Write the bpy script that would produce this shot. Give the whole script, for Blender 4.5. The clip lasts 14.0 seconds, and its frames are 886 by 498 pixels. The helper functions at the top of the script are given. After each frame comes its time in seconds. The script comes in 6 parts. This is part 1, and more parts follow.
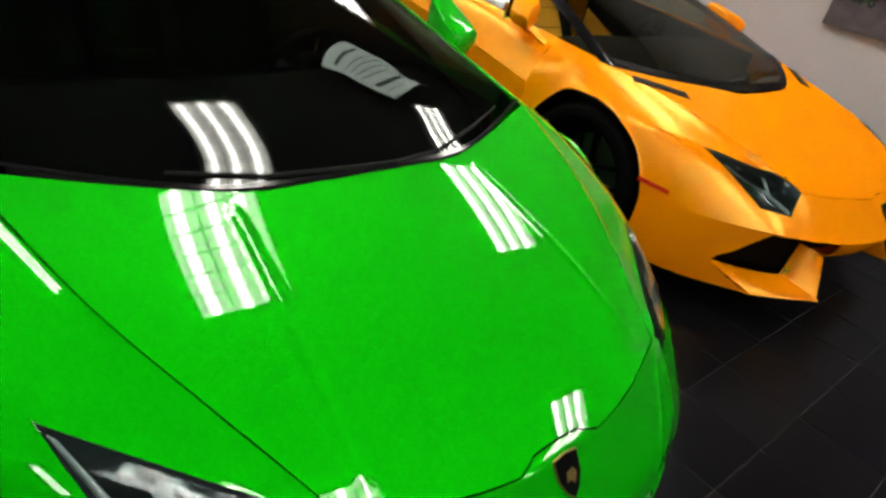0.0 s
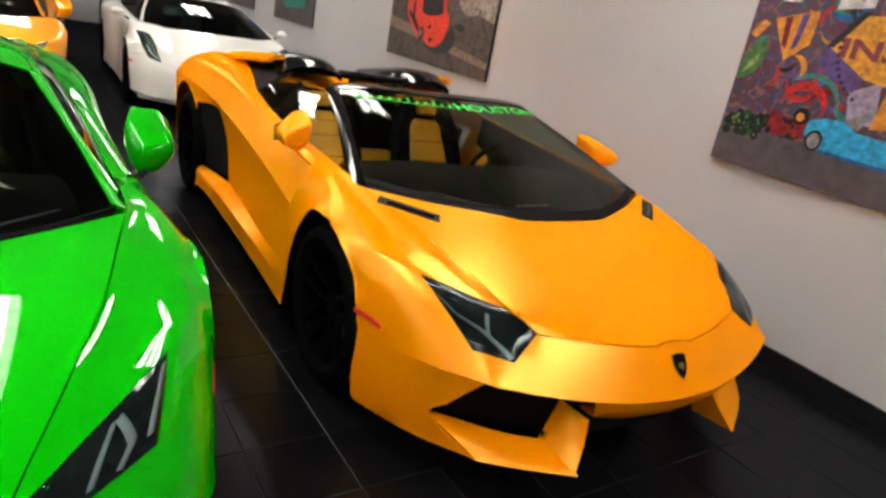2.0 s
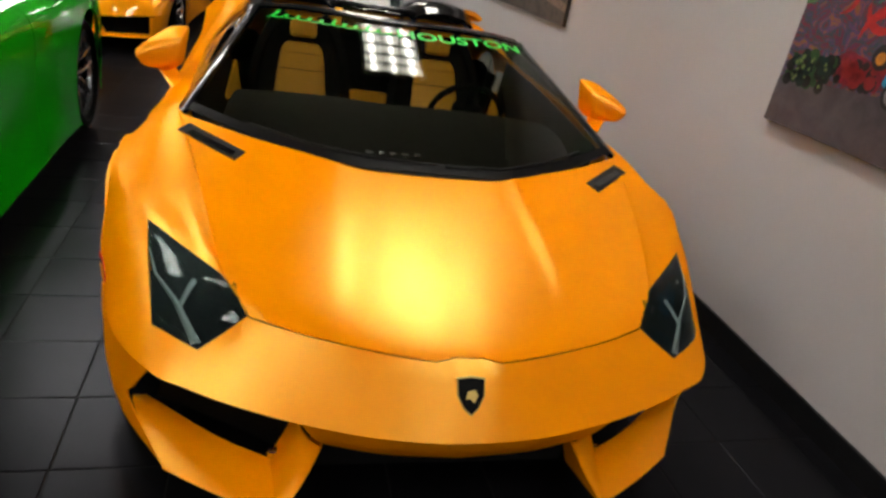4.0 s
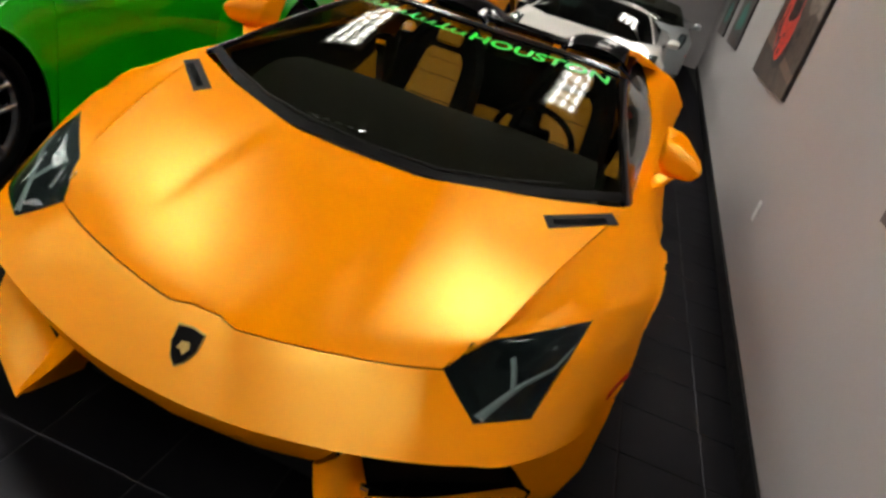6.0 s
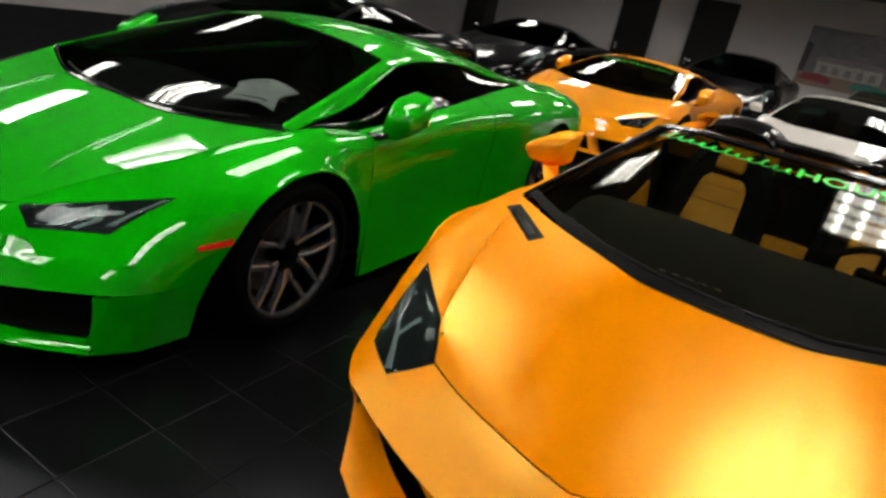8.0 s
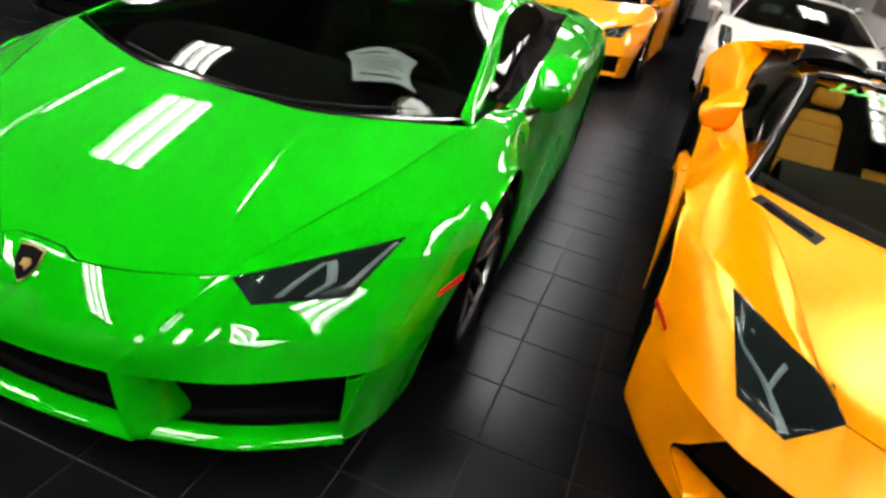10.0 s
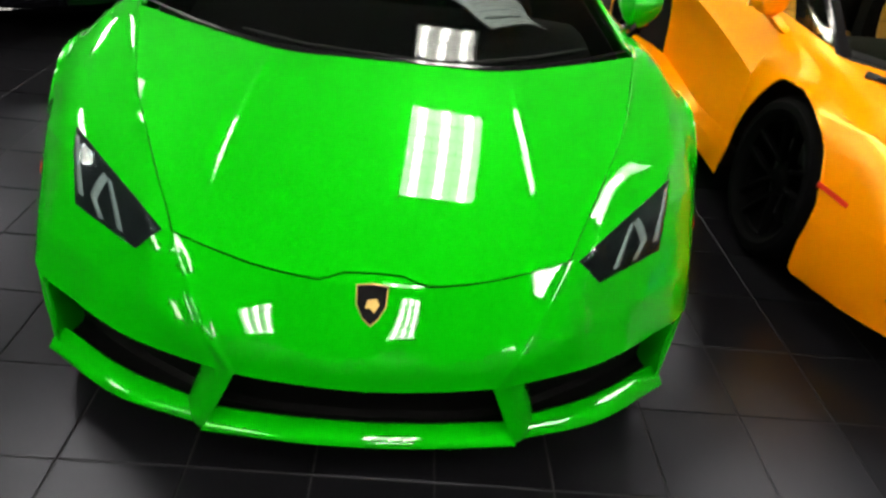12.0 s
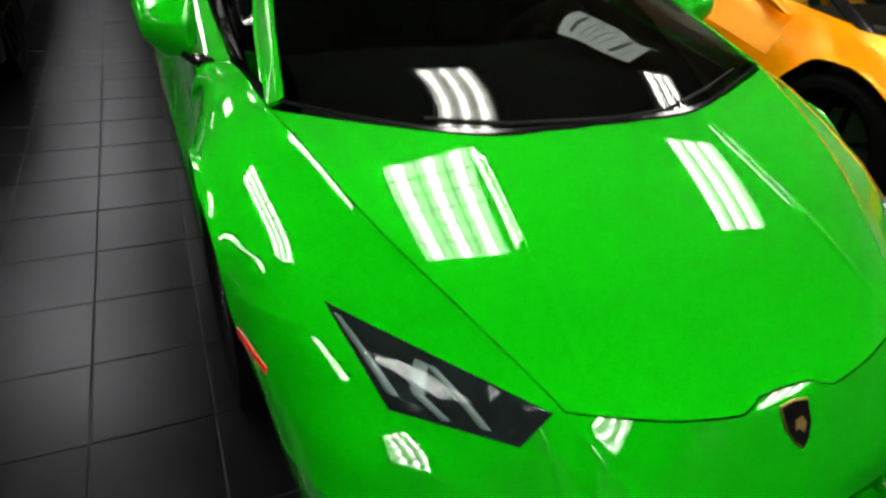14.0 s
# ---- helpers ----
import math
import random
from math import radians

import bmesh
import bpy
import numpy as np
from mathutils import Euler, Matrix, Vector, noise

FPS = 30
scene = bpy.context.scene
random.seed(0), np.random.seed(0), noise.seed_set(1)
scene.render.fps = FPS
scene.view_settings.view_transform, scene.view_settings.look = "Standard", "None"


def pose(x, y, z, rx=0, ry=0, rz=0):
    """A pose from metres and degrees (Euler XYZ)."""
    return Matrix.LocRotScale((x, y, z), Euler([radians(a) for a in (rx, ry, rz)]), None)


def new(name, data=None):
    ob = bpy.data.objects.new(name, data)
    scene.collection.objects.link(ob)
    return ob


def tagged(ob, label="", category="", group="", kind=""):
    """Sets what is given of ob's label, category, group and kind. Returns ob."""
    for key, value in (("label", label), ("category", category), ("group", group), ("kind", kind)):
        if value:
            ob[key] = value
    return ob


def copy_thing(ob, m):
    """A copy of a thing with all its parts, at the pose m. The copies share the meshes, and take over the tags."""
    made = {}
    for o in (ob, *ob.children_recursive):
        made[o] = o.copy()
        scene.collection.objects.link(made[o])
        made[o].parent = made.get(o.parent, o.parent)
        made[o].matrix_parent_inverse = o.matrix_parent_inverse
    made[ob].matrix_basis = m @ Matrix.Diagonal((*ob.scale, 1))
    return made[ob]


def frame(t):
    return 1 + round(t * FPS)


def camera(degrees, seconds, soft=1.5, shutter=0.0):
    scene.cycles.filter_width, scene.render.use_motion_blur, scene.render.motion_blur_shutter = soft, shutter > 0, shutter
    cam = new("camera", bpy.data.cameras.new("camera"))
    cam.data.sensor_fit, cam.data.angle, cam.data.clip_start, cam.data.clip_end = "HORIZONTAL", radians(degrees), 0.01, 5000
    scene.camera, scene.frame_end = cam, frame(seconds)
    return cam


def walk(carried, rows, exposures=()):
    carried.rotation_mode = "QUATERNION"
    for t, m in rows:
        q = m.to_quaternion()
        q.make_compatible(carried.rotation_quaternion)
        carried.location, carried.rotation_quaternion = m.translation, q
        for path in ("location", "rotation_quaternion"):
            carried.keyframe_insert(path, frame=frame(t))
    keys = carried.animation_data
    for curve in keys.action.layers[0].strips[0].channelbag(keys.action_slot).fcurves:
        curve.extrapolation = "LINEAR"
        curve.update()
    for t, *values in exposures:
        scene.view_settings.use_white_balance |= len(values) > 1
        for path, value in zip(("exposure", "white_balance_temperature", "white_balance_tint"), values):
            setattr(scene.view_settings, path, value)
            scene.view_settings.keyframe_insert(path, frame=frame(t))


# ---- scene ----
from mathutils.bvhtree import BVHTree

# ---- camera ----
cam = camera(68.39, 14.0, soft=2.9, shutter=0.0)
# seconds, x, y, z, yaw, pitch, roll
PATH = [
    (0.0, -3.344, -1.676, 1.478, -37.88, -31.26, -10.94),
    (0.5, -3.070, -1.896, 1.520, -30.94, -27.43, -13.13),
    (1.0, -2.734, -2.114, 1.548, -30.47, -23.01, -13.59),
    (1.5, -2.342, -2.179, 1.550, -30.16, -21.09, -12.23),
    (2.0, -1.941, -2.235, 1.504, -30.62, -19.48, -9.96),
    (2.5, -1.561, -2.202, 1.497, -24.63, -21.19, -7.34),
    (3.0, -1.219, -2.135, 1.474, -24.03, -26.98, -5.74),
    (3.5, -0.828, -2.210, 1.464, -19.12, -26.02, -6.59),
    (6.0, 0.697, -2.002, 1.446, 19.10, -26.50, -15.32),
    (6.5, 0.931, -1.999, 1.476, 25.26, -26.12, -13.69),
    (7.0, 0.849, -2.017, 1.488, 30.83, -23.47, -14.69),
    (7.5, 0.508, -2.083, 1.471, 31.96, -22.11, -10.90),
    (8.0, 0.150, -2.057, 1.439, 34.36, -21.51, -11.25),
    (10.5, -1.446, -2.281, 1.450, 19.16, -30.55, -9.60),
    (11.0, -1.773, -2.306, 1.386, 17.30, -33.19, -8.25),
    (11.5, -2.062, -2.316, 1.395, 11.59, -36.30, -6.85),
    (12.0, -2.376, -2.397, 1.404, 1.07, -33.59, -6.53),
    (12.5, -2.692, -2.304, 1.387, -3.14, -32.50, -4.36),
    (13.0, -2.962, -2.192, 1.407, -7.23, -32.56, -3.39),
    (13.5, -3.273, -2.077, 1.426, -13.27, -32.89, -3.39),
    (14.0, -3.476, -1.800, 1.413, -20.93, -33.43, -4.36),
]
walk(cam, [(t, pose(x, y, z, 90 + p, r, w)) for t, x, y, z, w, p, r in PATH],
     exposures=[(0.0, -0.1), (1.5, 0.12), (2.0, 0.14), (2.5, 0.1), (3.0, -0.05), (3.5, -0.25), (6.0, -0.4), (8.0, -0.42), (10.5, 0.58), (11.5, 0.52), (12.0, 0.45), (13.0, 0.3), (14.0, 0.15)])

# ---- world and light ----
CEIL = 3.08
world = bpy.data.worlds.new("world")
scene.world = world
world.use_nodes = True
world.node_tree.nodes["Background"].inputs[0].default_value = (0.5, 0.52, 0.56, 1)
world.node_tree.nodes["Background"].inputs[1].default_value = 0.02
TUBE_STRENGTH = 29.0
# centres of the ceiling troffers
ROWS = ((-5.16, 0.34), (-2.56, 0), (0.39, 0), (3.34, 0), (6.29, 0), (9.24, 0), (12.19, 0))
TROFFERS = [(0.43 - 2.55 * i + shift, y) for i in (0, 1, 2, 3) for y, shift in ROWS]


# ---- materials ----
def node_mat(name):
    m = bpy.data.materials.new(name)
    m.use_nodes = True
    nt = m.node_tree
    return m, nt, nt.nodes["Principled BSDF"]


def link(nt, a, b):
    nt.links.new(a, b)


def noise_node(nt, scale, detail=4, rough=0.6):
    tc = nt.nodes.new("ShaderNodeTexCoord")
    n = nt.nodes.new("ShaderNodeTexNoise")
    n.inputs["Scale"].default_value = scale
    n.inputs["Detail"].default_value = detail
    n.inputs["Roughness"].default_value = rough
    link(nt, tc.outputs["Object"], n.inputs["Vector"])
    return n


def ramp(nt, src, c0, c1, p0=0.3, p1=0.7):
    r = nt.nodes.new("ShaderNodeValToRGB")
    r.color_ramp.elements[0].position, r.color_ramp.elements[1].position = p0, p1
    r.color_ramp.elements[0].color = (*c0, 1)
    r.color_ramp.elements[1].color = (*c1, 1)
    link(nt, src, r.inputs[0])
    return r


def add_bump(nt, bsdf, src, strength, dist=0.01):
    b = nt.nodes.new("ShaderNodeBump")
    b.inputs["Strength"].default_value = strength
    b.inputs["Distance"].default_value = dist
    link(nt, src, b.inputs["Height"])
    link(nt, b.outputs[0], bsdf.inputs["Normal"])


def simple(name, col, rough=0.5, metal=0.0, var=0.15, scale=30.0, bump=0.0, coat=0.0, spec=0.5, rvar=0.06):
    m, nt, b = node_mat(name)
    n = noise_node(nt, scale)
    dark = tuple(c * (1 - var) for c in col)
    lite = tuple(min(1, c * (1 + var)) for c in col)
    link(nt, ramp(nt, n.outputs["Fac"], dark, lite).outputs[0], b.inputs["Base Color"])
    r0, r1 = max(0, rough - rvar), min(1, rough + rvar)
    link(nt, ramp(nt, n.outputs["Fac"], (r0,) * 3, (r1,) * 3).outputs[0], b.inputs["Roughness"])
    b.inputs["Metallic"].default_value = metal
    b.inputs["Coat Weight"].default_value = coat
    b.inputs["Coat Roughness"].default_value = 0.03
    b.inputs["Specular IOR Level"].default_value = spec
    if bump:
        add_bump(nt, b, n.outputs["Fac"], bump)
    return m


def paint(name, col, rough, coat, flake=0.02, tint=(1, 1, 1), spec=0.1, metal=0.0):
    """Car paint: a fine flake and a faint dust veil under a clear coat."""
    m, nt, b = node_mat(name)
    fl = noise_node(nt, 260, 2)
    dust = noise_node(nt, 3.5, 6)
    c0 = tuple(c * (1 - flake) for c in col)
    c1 = tuple(min(1, c * (1 + flake)) for c in col)
    link(nt, ramp(nt, fl.outputs["Fac"], c0, c1).outputs[0], b.inputs["Base Color"])
    link(nt, ramp(nt, dust.outputs["Fac"], (rough - 0.006,) * 3, (rough + 0.008,) * 3).outputs[0], b.inputs["Roughness"])
    b.inputs["Specular IOR Level"].default_value = spec
    b.inputs["Specular Tint"].default_value = (*tint, 1)
    b.inputs["Metallic"].default_value = metal
    b.inputs["Coat Weight"].default_value = coat
    b.inputs["Coat Roughness"].default_value = 0.015
    b.inputs["Coat IOR"].default_value = 1.46
    if coat > 0:
        peel = noise_node(nt, 140, 1)
        add_bump(nt, b, peel.outputs["Fac"], 0.004, 0.002)
        cb = nt.nodes["Bump"]
        link(nt, cb.outputs[0], b.inputs["Coat Normal"])
    return m


def glass(name, tint, rough=0.0, base=0.035, edge=0.90):
    """A thin tinted pane: most light goes straight through, more is mirrored at a grazing angle."""
    m, nt, b = node_mat(name)
    out = nt.nodes["Material Output"]
    tr = nt.nodes.new("ShaderNodeBsdfTransparent")
    tr.inputs[0].default_value = (*tint, 1)
    gl = nt.nodes.new("ShaderNodeBsdfGlossy")
    gl.inputs["Roughness"].default_value = rough
    lw = nt.nodes.new("ShaderNodeLayerWeight")
    lw.inputs[0].default_value = 0.5
    pw = nt.nodes.new("ShaderNodeMath")
    pw.operation = "POWER"
    pw.inputs[1].default_value = 5.0
    link(nt, lw.outputs["Facing"], pw.inputs[0])
    ma = nt.nodes.new("ShaderNodeMath")
    ma.operation = "MULTIPLY_ADD"
    ma.inputs[1].default_value, ma.inputs[2].default_value = edge, base
    link(nt, pw.outputs[0], ma.inputs[0])
    mx = nt.nodes.new("ShaderNodeMixShader")
    link(nt, ma.outputs[0], mx.inputs[0])
    link(nt, tr.outputs[0], mx.inputs[1])
    link(nt, gl.outputs[0], mx.inputs[2])
    link(nt, mx.outputs[0], out.inputs[0])
    nt.nodes.remove(b)
    return m


def satin(name, col, gloss, rough, tint):
    """A satin wrap: a fine-grained coloured film with an even, broad sheen."""
    m, nt, b = node_mat(name)
    fl, dust = noise_node(nt, 260, 2), noise_node(nt, 3.5, 6)
    dif = nt.nodes.new("ShaderNodeBsdfDiffuse")
    link(nt, ramp(nt, fl.outputs["Fac"], tuple(c * .98 for c in col), tuple(min(1, c * 1.02) for c in col)).outputs[0], dif.inputs["Color"])
    gl = nt.nodes.new("ShaderNodeBsdfGlossy")
    gl.distribution = "BECKMANN"
    gl.inputs["Color"].default_value = (*tint, 1)
    link(nt, ramp(nt, dust.outputs["Fac"], (rough - .012,) * 3, (rough + .014,) * 3).outputs[0], gl.inputs["Roughness"])
    mx = nt.nodes.new("ShaderNodeMixShader")
    mx.inputs[0].default_value = gloss
    link(nt, dif.outputs[0], mx.inputs[1])
    link(nt, gl.outputs[0], mx.inputs[2])
    link(nt, mx.outputs[0], nt.nodes["Material Output"].inputs[0])
    nt.nodes.remove(b)
    return m


GREEN = paint("green_paint", (0.001, 0.40, 0.0005), 0.55, 1.0, spec=0.02, metal=0.35)
YELLOW = satin("satin_yellow_film", (1.0, 0.285, 0.0001), 0.14, 0.33, (1.0, 0.82, 0.19))
ORANGE = paint("orange_yellow_paint", (0.86, 0.30, 0.002), 0.5, 1.0, spec=0.02, metal=0.4)
WHITE = paint("pearl_white_paint", (0.72, 0.70, 0.66), 0.3, 1.0)
BLACKP = paint("black_paint", (0.002, 0.002, 0.003), 0.3, 0.6, spec=0.02)
SILVER = paint("grey_paint", (0.25, 0.27, 0.28), 0.3, 1.0)
BLACK_GLOSS = simple("gloss_black_plastic", (0.006, 0.006, 0.007), 0.12, var=0.2, rvar=0.04)
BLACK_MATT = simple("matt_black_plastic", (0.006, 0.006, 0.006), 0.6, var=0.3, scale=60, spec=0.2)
MESH_BLACK = simple("grille_black", (0.002, 0.002, 0.002), 0.7, spec=0.08, var=0.3, scale=80)
RUBBER = simple("tyre_rubber", (0.0022, 0.0022, 0.0024), 0.8, spec=0.03, var=0.25, scale=40, bump=0.1)
RIM = simple("polished_grey_alloy", (0.42, 0.42, 0.44), 0.2, metal=0.85, var=0.03, scale=12, rvar=0.015)
RIM_DARK = simple("satin_black_alloy", (0.0012, 0.0012, 0.0013), 0.6, spec=0.02, var=0.15)
STEEL = simple("brushed_steel", (0.45, 0.45, 0.45), 0.3, metal=1.0, var=0.12, scale=80)
DISC_DARK = simple("worn_disc_steel", (0.06, 0.06, 0.062), 0.45, metal=0.8, var=0.2, scale=80)
CHROME = simple("chrome", (0.75, 0.75, 0.76), 0.06, metal=1.0, var=0.04)
GOLD = simple("gold_metal", (0.48, 0.33, 0.11), 0.35, metal=1.0, var=0.1)
LAMP_INSIDE = simple("lamp_housing", (0.003, 0.0042, 0.0045), 0.4, spec=0.2, var=0.4, scale=25)
LAMP_BAR = simple("lamp_reflector_bar", (0.30, 0.31, 0.30), 0.4, metal=0.3, var=0.12, scale=40)
RED_LENS = simple("red_marker_lens", (0.62, 0.03, 0.015), 0.2, var=0.1, scale=60)
LEATHER_Y = simple("yellow_leather", (0.70, 0.31, 0.008), 0.55, var=0.1, scale=60, bump=0.08)
LEATHER_K = simple("black_leather", (0.003, 0.003, 0.003), 0.65, spec=0.08, var=0.25, scale=60, bump=0.08)
COWL = simple("black_cowl_plastic", (0.0016, 0.0016, 0.0017), 0.5, spec=0.08, var=0.2)
DASH = simple("grained_dash_skin", (0.012, 0.0108, 0.0088), 0.7, spec=0.2, var=0.25, scale=60, bump=0.1)
PAPER = simple("printed_paper", (0.82, 0.86, 0.85), 0.7, var=0.03, scale=8)
PAPER_INK = simple("paper_ink", (0.10, 0.11, 0.11), 0.8, var=0.2)
LETTER_GREEN = simple("green_vinyl", (0.01, 0.62, 0.05), 0.45, var=0.05)
WALL = simple("painted_wall", (0.49, 0.465, 0.468), 0.62, var=0.025, scale=2.2, bump=0.03)
CEILING = simple("ceiling_panel", (0.09, 0.09, 0.09), 0.8, var=0.05, scale=40, bump=0.1)
BASEB = simple("black_skirting", (0.007, 0.007, 0.008), 0.5, spec=0.2, var=0.2)
SOUTH_DARK = simple("dark_painted_wall", (0.05, 0.048, 0.05), 0.6, var=0.05, scale=2.2, bump=0.03)
DOOR_DARK = simple("dark_door", (0.006, 0.005, 0.005), 0.45, spec=0.2, var=0.3, scale=6)
GLASS = glass("tinted_glass", (0.58, 0.60, 0.54), base=0.03, edge=0.3)
GLASS_SIDE = glass("lightly_tinted_glass", (0.80, 0.84, 0.76))
GLASS_SMOKE = glass("smoked_glass", (0.52, 0.55, 0.54))
GLASS_DARK = glass("dark_tinted_glass", (0.30, 0.31, 0.31))
GLASS_CLEAR = glass("clear_lens", (0.72, 0.80, 0.80), base=0.018)


def tile_mat():
    m, nt, b = node_mat("dark_slate_tile")
    oi = nt.nodes.new("ShaderNodeObjectInfo")
    n1, n2 = noise_node(nt, 5, 6), noise_node(nt, 60, 4)
    base = ramp(nt, n1.outputs["Fac"], (0.0036, 0.0036, 0.0043), (0.0062, 0.0061, 0.0073), 0.25, 0.8)
    mix = nt.nodes.new("ShaderNodeMix")
    mix.data_type, mix.blend_type = "RGBA", "MULTIPLY"
    mix.inputs[0].default_value = 1.0
    rr = ramp(nt, oi.outputs["Random"], (0.82,) * 3, (1.15,) * 3, 0, 1)
    link(nt, base.outputs[0], mix.inputs[6])
    link(nt, rr.outputs[0], mix.inputs[7])
    dif = nt.nodes.new("ShaderNodeBsdfDiffuse")
    link(nt, mix.outputs[2], dif.inputs["Color"])
    gl = nt.nodes.new("ShaderNodeBsdfGlossy")
    gl.distribution = "BECKMANN"
    gl.inputs["Color"].default_value = (0.86, 0.88, 1.0, 1)
    link(nt, ramp(nt, n1.outputs["Fac"], (0.29,) * 3, (0.32,) * 3).outputs[0], gl.inputs["Roughness"])
    bp = nt.nodes.new("ShaderNodeBump")
    bp.inputs["Strength"].default_value, bp.inputs["Distance"].default_value = 0.015, 0.0006
    link(nt, n2.outputs["Fac"], bp.inputs["Height"])
    fr = nt.nodes.new("ShaderNodeFresnel")
    fr.inputs["IOR"].default_value = 1.24
    for n in (dif, gl):
        link(nt, bp.outputs[0], n.inputs["Normal"])
    mx = nt.nodes.new("ShaderNodeMixShader")
    lim = nt.nodes.new("ShaderNodeMath")
    lim.operation = "MINIMUM"
    lim.inputs[1].default_value = 0.045
    link(nt, fr.outputs[0], lim.inputs[0])
    link(nt, lim.outputs[0], mx.inputs[0])
    link(nt, dif.outputs[0], mx.inputs[1])
    link(nt, gl.outputs[0], mx.inputs[2])
    link(nt, mx.outputs[0], nt.nodes["Material Output"].inputs[0])
    nt.nodes.remove(b)
    return m


TILE = tile_mat()
GROUT = simple("grey_grout", (0.014, 0.0138, 0.014), 0.85, var=0.3, scale=18, bump=0.2)


def diffuser_mat():
    """The prismatic sheet of a ceiling light: three tubes glow through it as bright stripes."""
    m, nt, b = node_mat("light_diffuser")
    tc = nt.nodes.new("ShaderNodeTexCoord")
    sep = nt.nodes.new("ShaderNodeSeparateXYZ")
    link(nt, tc.outputs["Object"], sep.inputs[0])
    w = nt.nodes.new("ShaderNodeMath")
    w.operation = "MULTIPLY"
    w.inputs[1].default_value = 2 * math.pi / 0.19
    link(nt, sep.outputs[0], w.inputs[0])
    c = nt.nodes.new("ShaderNodeMath")
    c.operation = "COSINE"
    link(nt, w.outputs[0], c.inputs[0])
    r = nt.nodes.new("ShaderNodeMapRange")
    r.inputs[1].default_value, r.inputs[2].default_value = 0.35, 0.9
    r.inputs[3].default_value, r.inputs[4].default_value = 0.32 * TUBE_STRENGTH, 2.0 * TUBE_STRENGTH
    link(nt, c.outputs[0], r.inputs[0])
    b.inputs["Base Color"].default_value = (0.85, 0.85, 0.85, 1)
    b.inputs["Emission Color"].default_value = (1.0, 0.955, 0.87, 1)
    link(nt, r.outputs[0], b.inputs["Emission Strength"])
    return m


DIFFUSER = diffuser_mat()
LOUVRE = simple("louvre_aluminium", (0.36, 0.36, 0.36), 0.35, metal=0.5, var=0.04)
TROFFER_WHITE = simple("white_enamel", (0.82, 0.82, 0.82), 0.35, var=0.02)


# ---- mesh helpers ----
def mesh_ob(name, verts, faces, mat, parent=None, label="", smooth=True, angle=38):
    me = bpy.data.meshes.new(name)
    me.from_pydata([tuple(map(float, v)) for v in verts], [], [tuple(map(int, f)) for f in faces])
    me.materials.append(mat)
    if smooth:
        me.shade_smooth()
        me.set_sharp_from_angle(angle=radians(angle))
    me.update()
    ob = new(name, me)
    ob.parent = parent
    if label:
        tagged(ob, label)
    return ob


def part(name, bm, mat, parent, label="", smooth=False, angle=38):
    me = bpy.data.meshes.new(name)
    bm.to_mesh(me)
    bm.free()
    me.materials.append(mat)
    if smooth:
        me.shade_smooth()
        me.set_sharp_from_angle(angle=radians(angle))
    ob = new(name, me)
    ob.parent = parent
    if label:
        tagged(ob, label)
    return ob


def empty(name, m, label, category, group="", kind=""):
    ob = new(name)
    ob.empty_display_size = 0.1
    ob.matrix_basis = m
    return tagged(ob, label, category, group, kind)


def box_bm(sx, sy, sz, at=(0, 0, 0), bevel=0.0, bm=None, rot=None):
    bm = bm or bmesh.new()
    m = Matrix.Translation(at) @ (rot.to_4x4() if rot else Matrix()) @ Matrix.Diagonal((sx, sy, sz, 1))
    made = bmesh.ops.create_cube(bm, size=1.0, matrix=m)
    if bevel:
        es = list({e for v in made["verts"] for e in v.link_edges})
        bmesh.ops.bevel(bm, geom=es, offset=bevel, segments=2, affect="EDGES", profile=0.5)
    return bm


def spline(c, k):
    """Uniform Catmull-Rom through the first axis of c, k steps a span."""
    c = np.asarray(c, float)
    n = len(c)
    if n == 1:
        return c
    e = np.concatenate([[2 * c[0] - c[1]], c, [2 * c[-1] - c[-2]]])
    out = []
    for i in range(n - 1):
        p0, p1, p2, p3 = e[i:i + 4]
        for s in range(k):
            t = s / k
            out.append(0.5 * (2 * p1 + (p2 - p0) * t + (2 * p0 - 5 * p1 + 4 * p2 - p3) * t * t + (3 * p1 - p0 - 3 * p2 + p3) * t ** 3))
    out.append(c[-1])
    return np.array(out)


def sheet(rows, ku, kv):
    """A smooth surface through rows of control points: rows run across, ku steps between rows, kv between columns."""
    g = np.array([spline(r, kv) for r in rows])
    return spline(g, ku)


def relax(g, lo, hi, n):
    """Evens out a surface between two of its columns and above its first rows, its edges held."""
    g = g.copy()
    v = g[:, lo:hi]
    for _ in range(n):
        v[1:-1, 1:-1] += 0.23 * (v[:-2, 1:-1] + v[2:, 1:-1] - 2 * v[1:-1, 1:-1]) + 0.23 * (v[1:-1, :-2] + v[1:-1, 2:] - 2 * v[1:-1, 1:-1])
    return g


def widen(g, d):
    """Pushes the flanks of a half body outward by d."""
    g = g.copy()
    g[:, :, 0] += d * np.clip((g[:, :, 0] - 0.76) / 0.18, 0, 1)
    return g


def mirrored(g):
    return g * np.array([-1, 1, 1])


def full(g):
    """A half surface, whose first column lies on the middle plane, made whole."""
    return np.concatenate([mirrored(g)[:, :0:-1], g], axis=1)


def normals(g):
    du = np.gradient(g, axis=0)
    dv = np.gradient(g, axis=1)
    n = np.cross(du, dv)
    return n / (np.linalg.norm(n, axis=2, keepdims=True) + 1e-9)


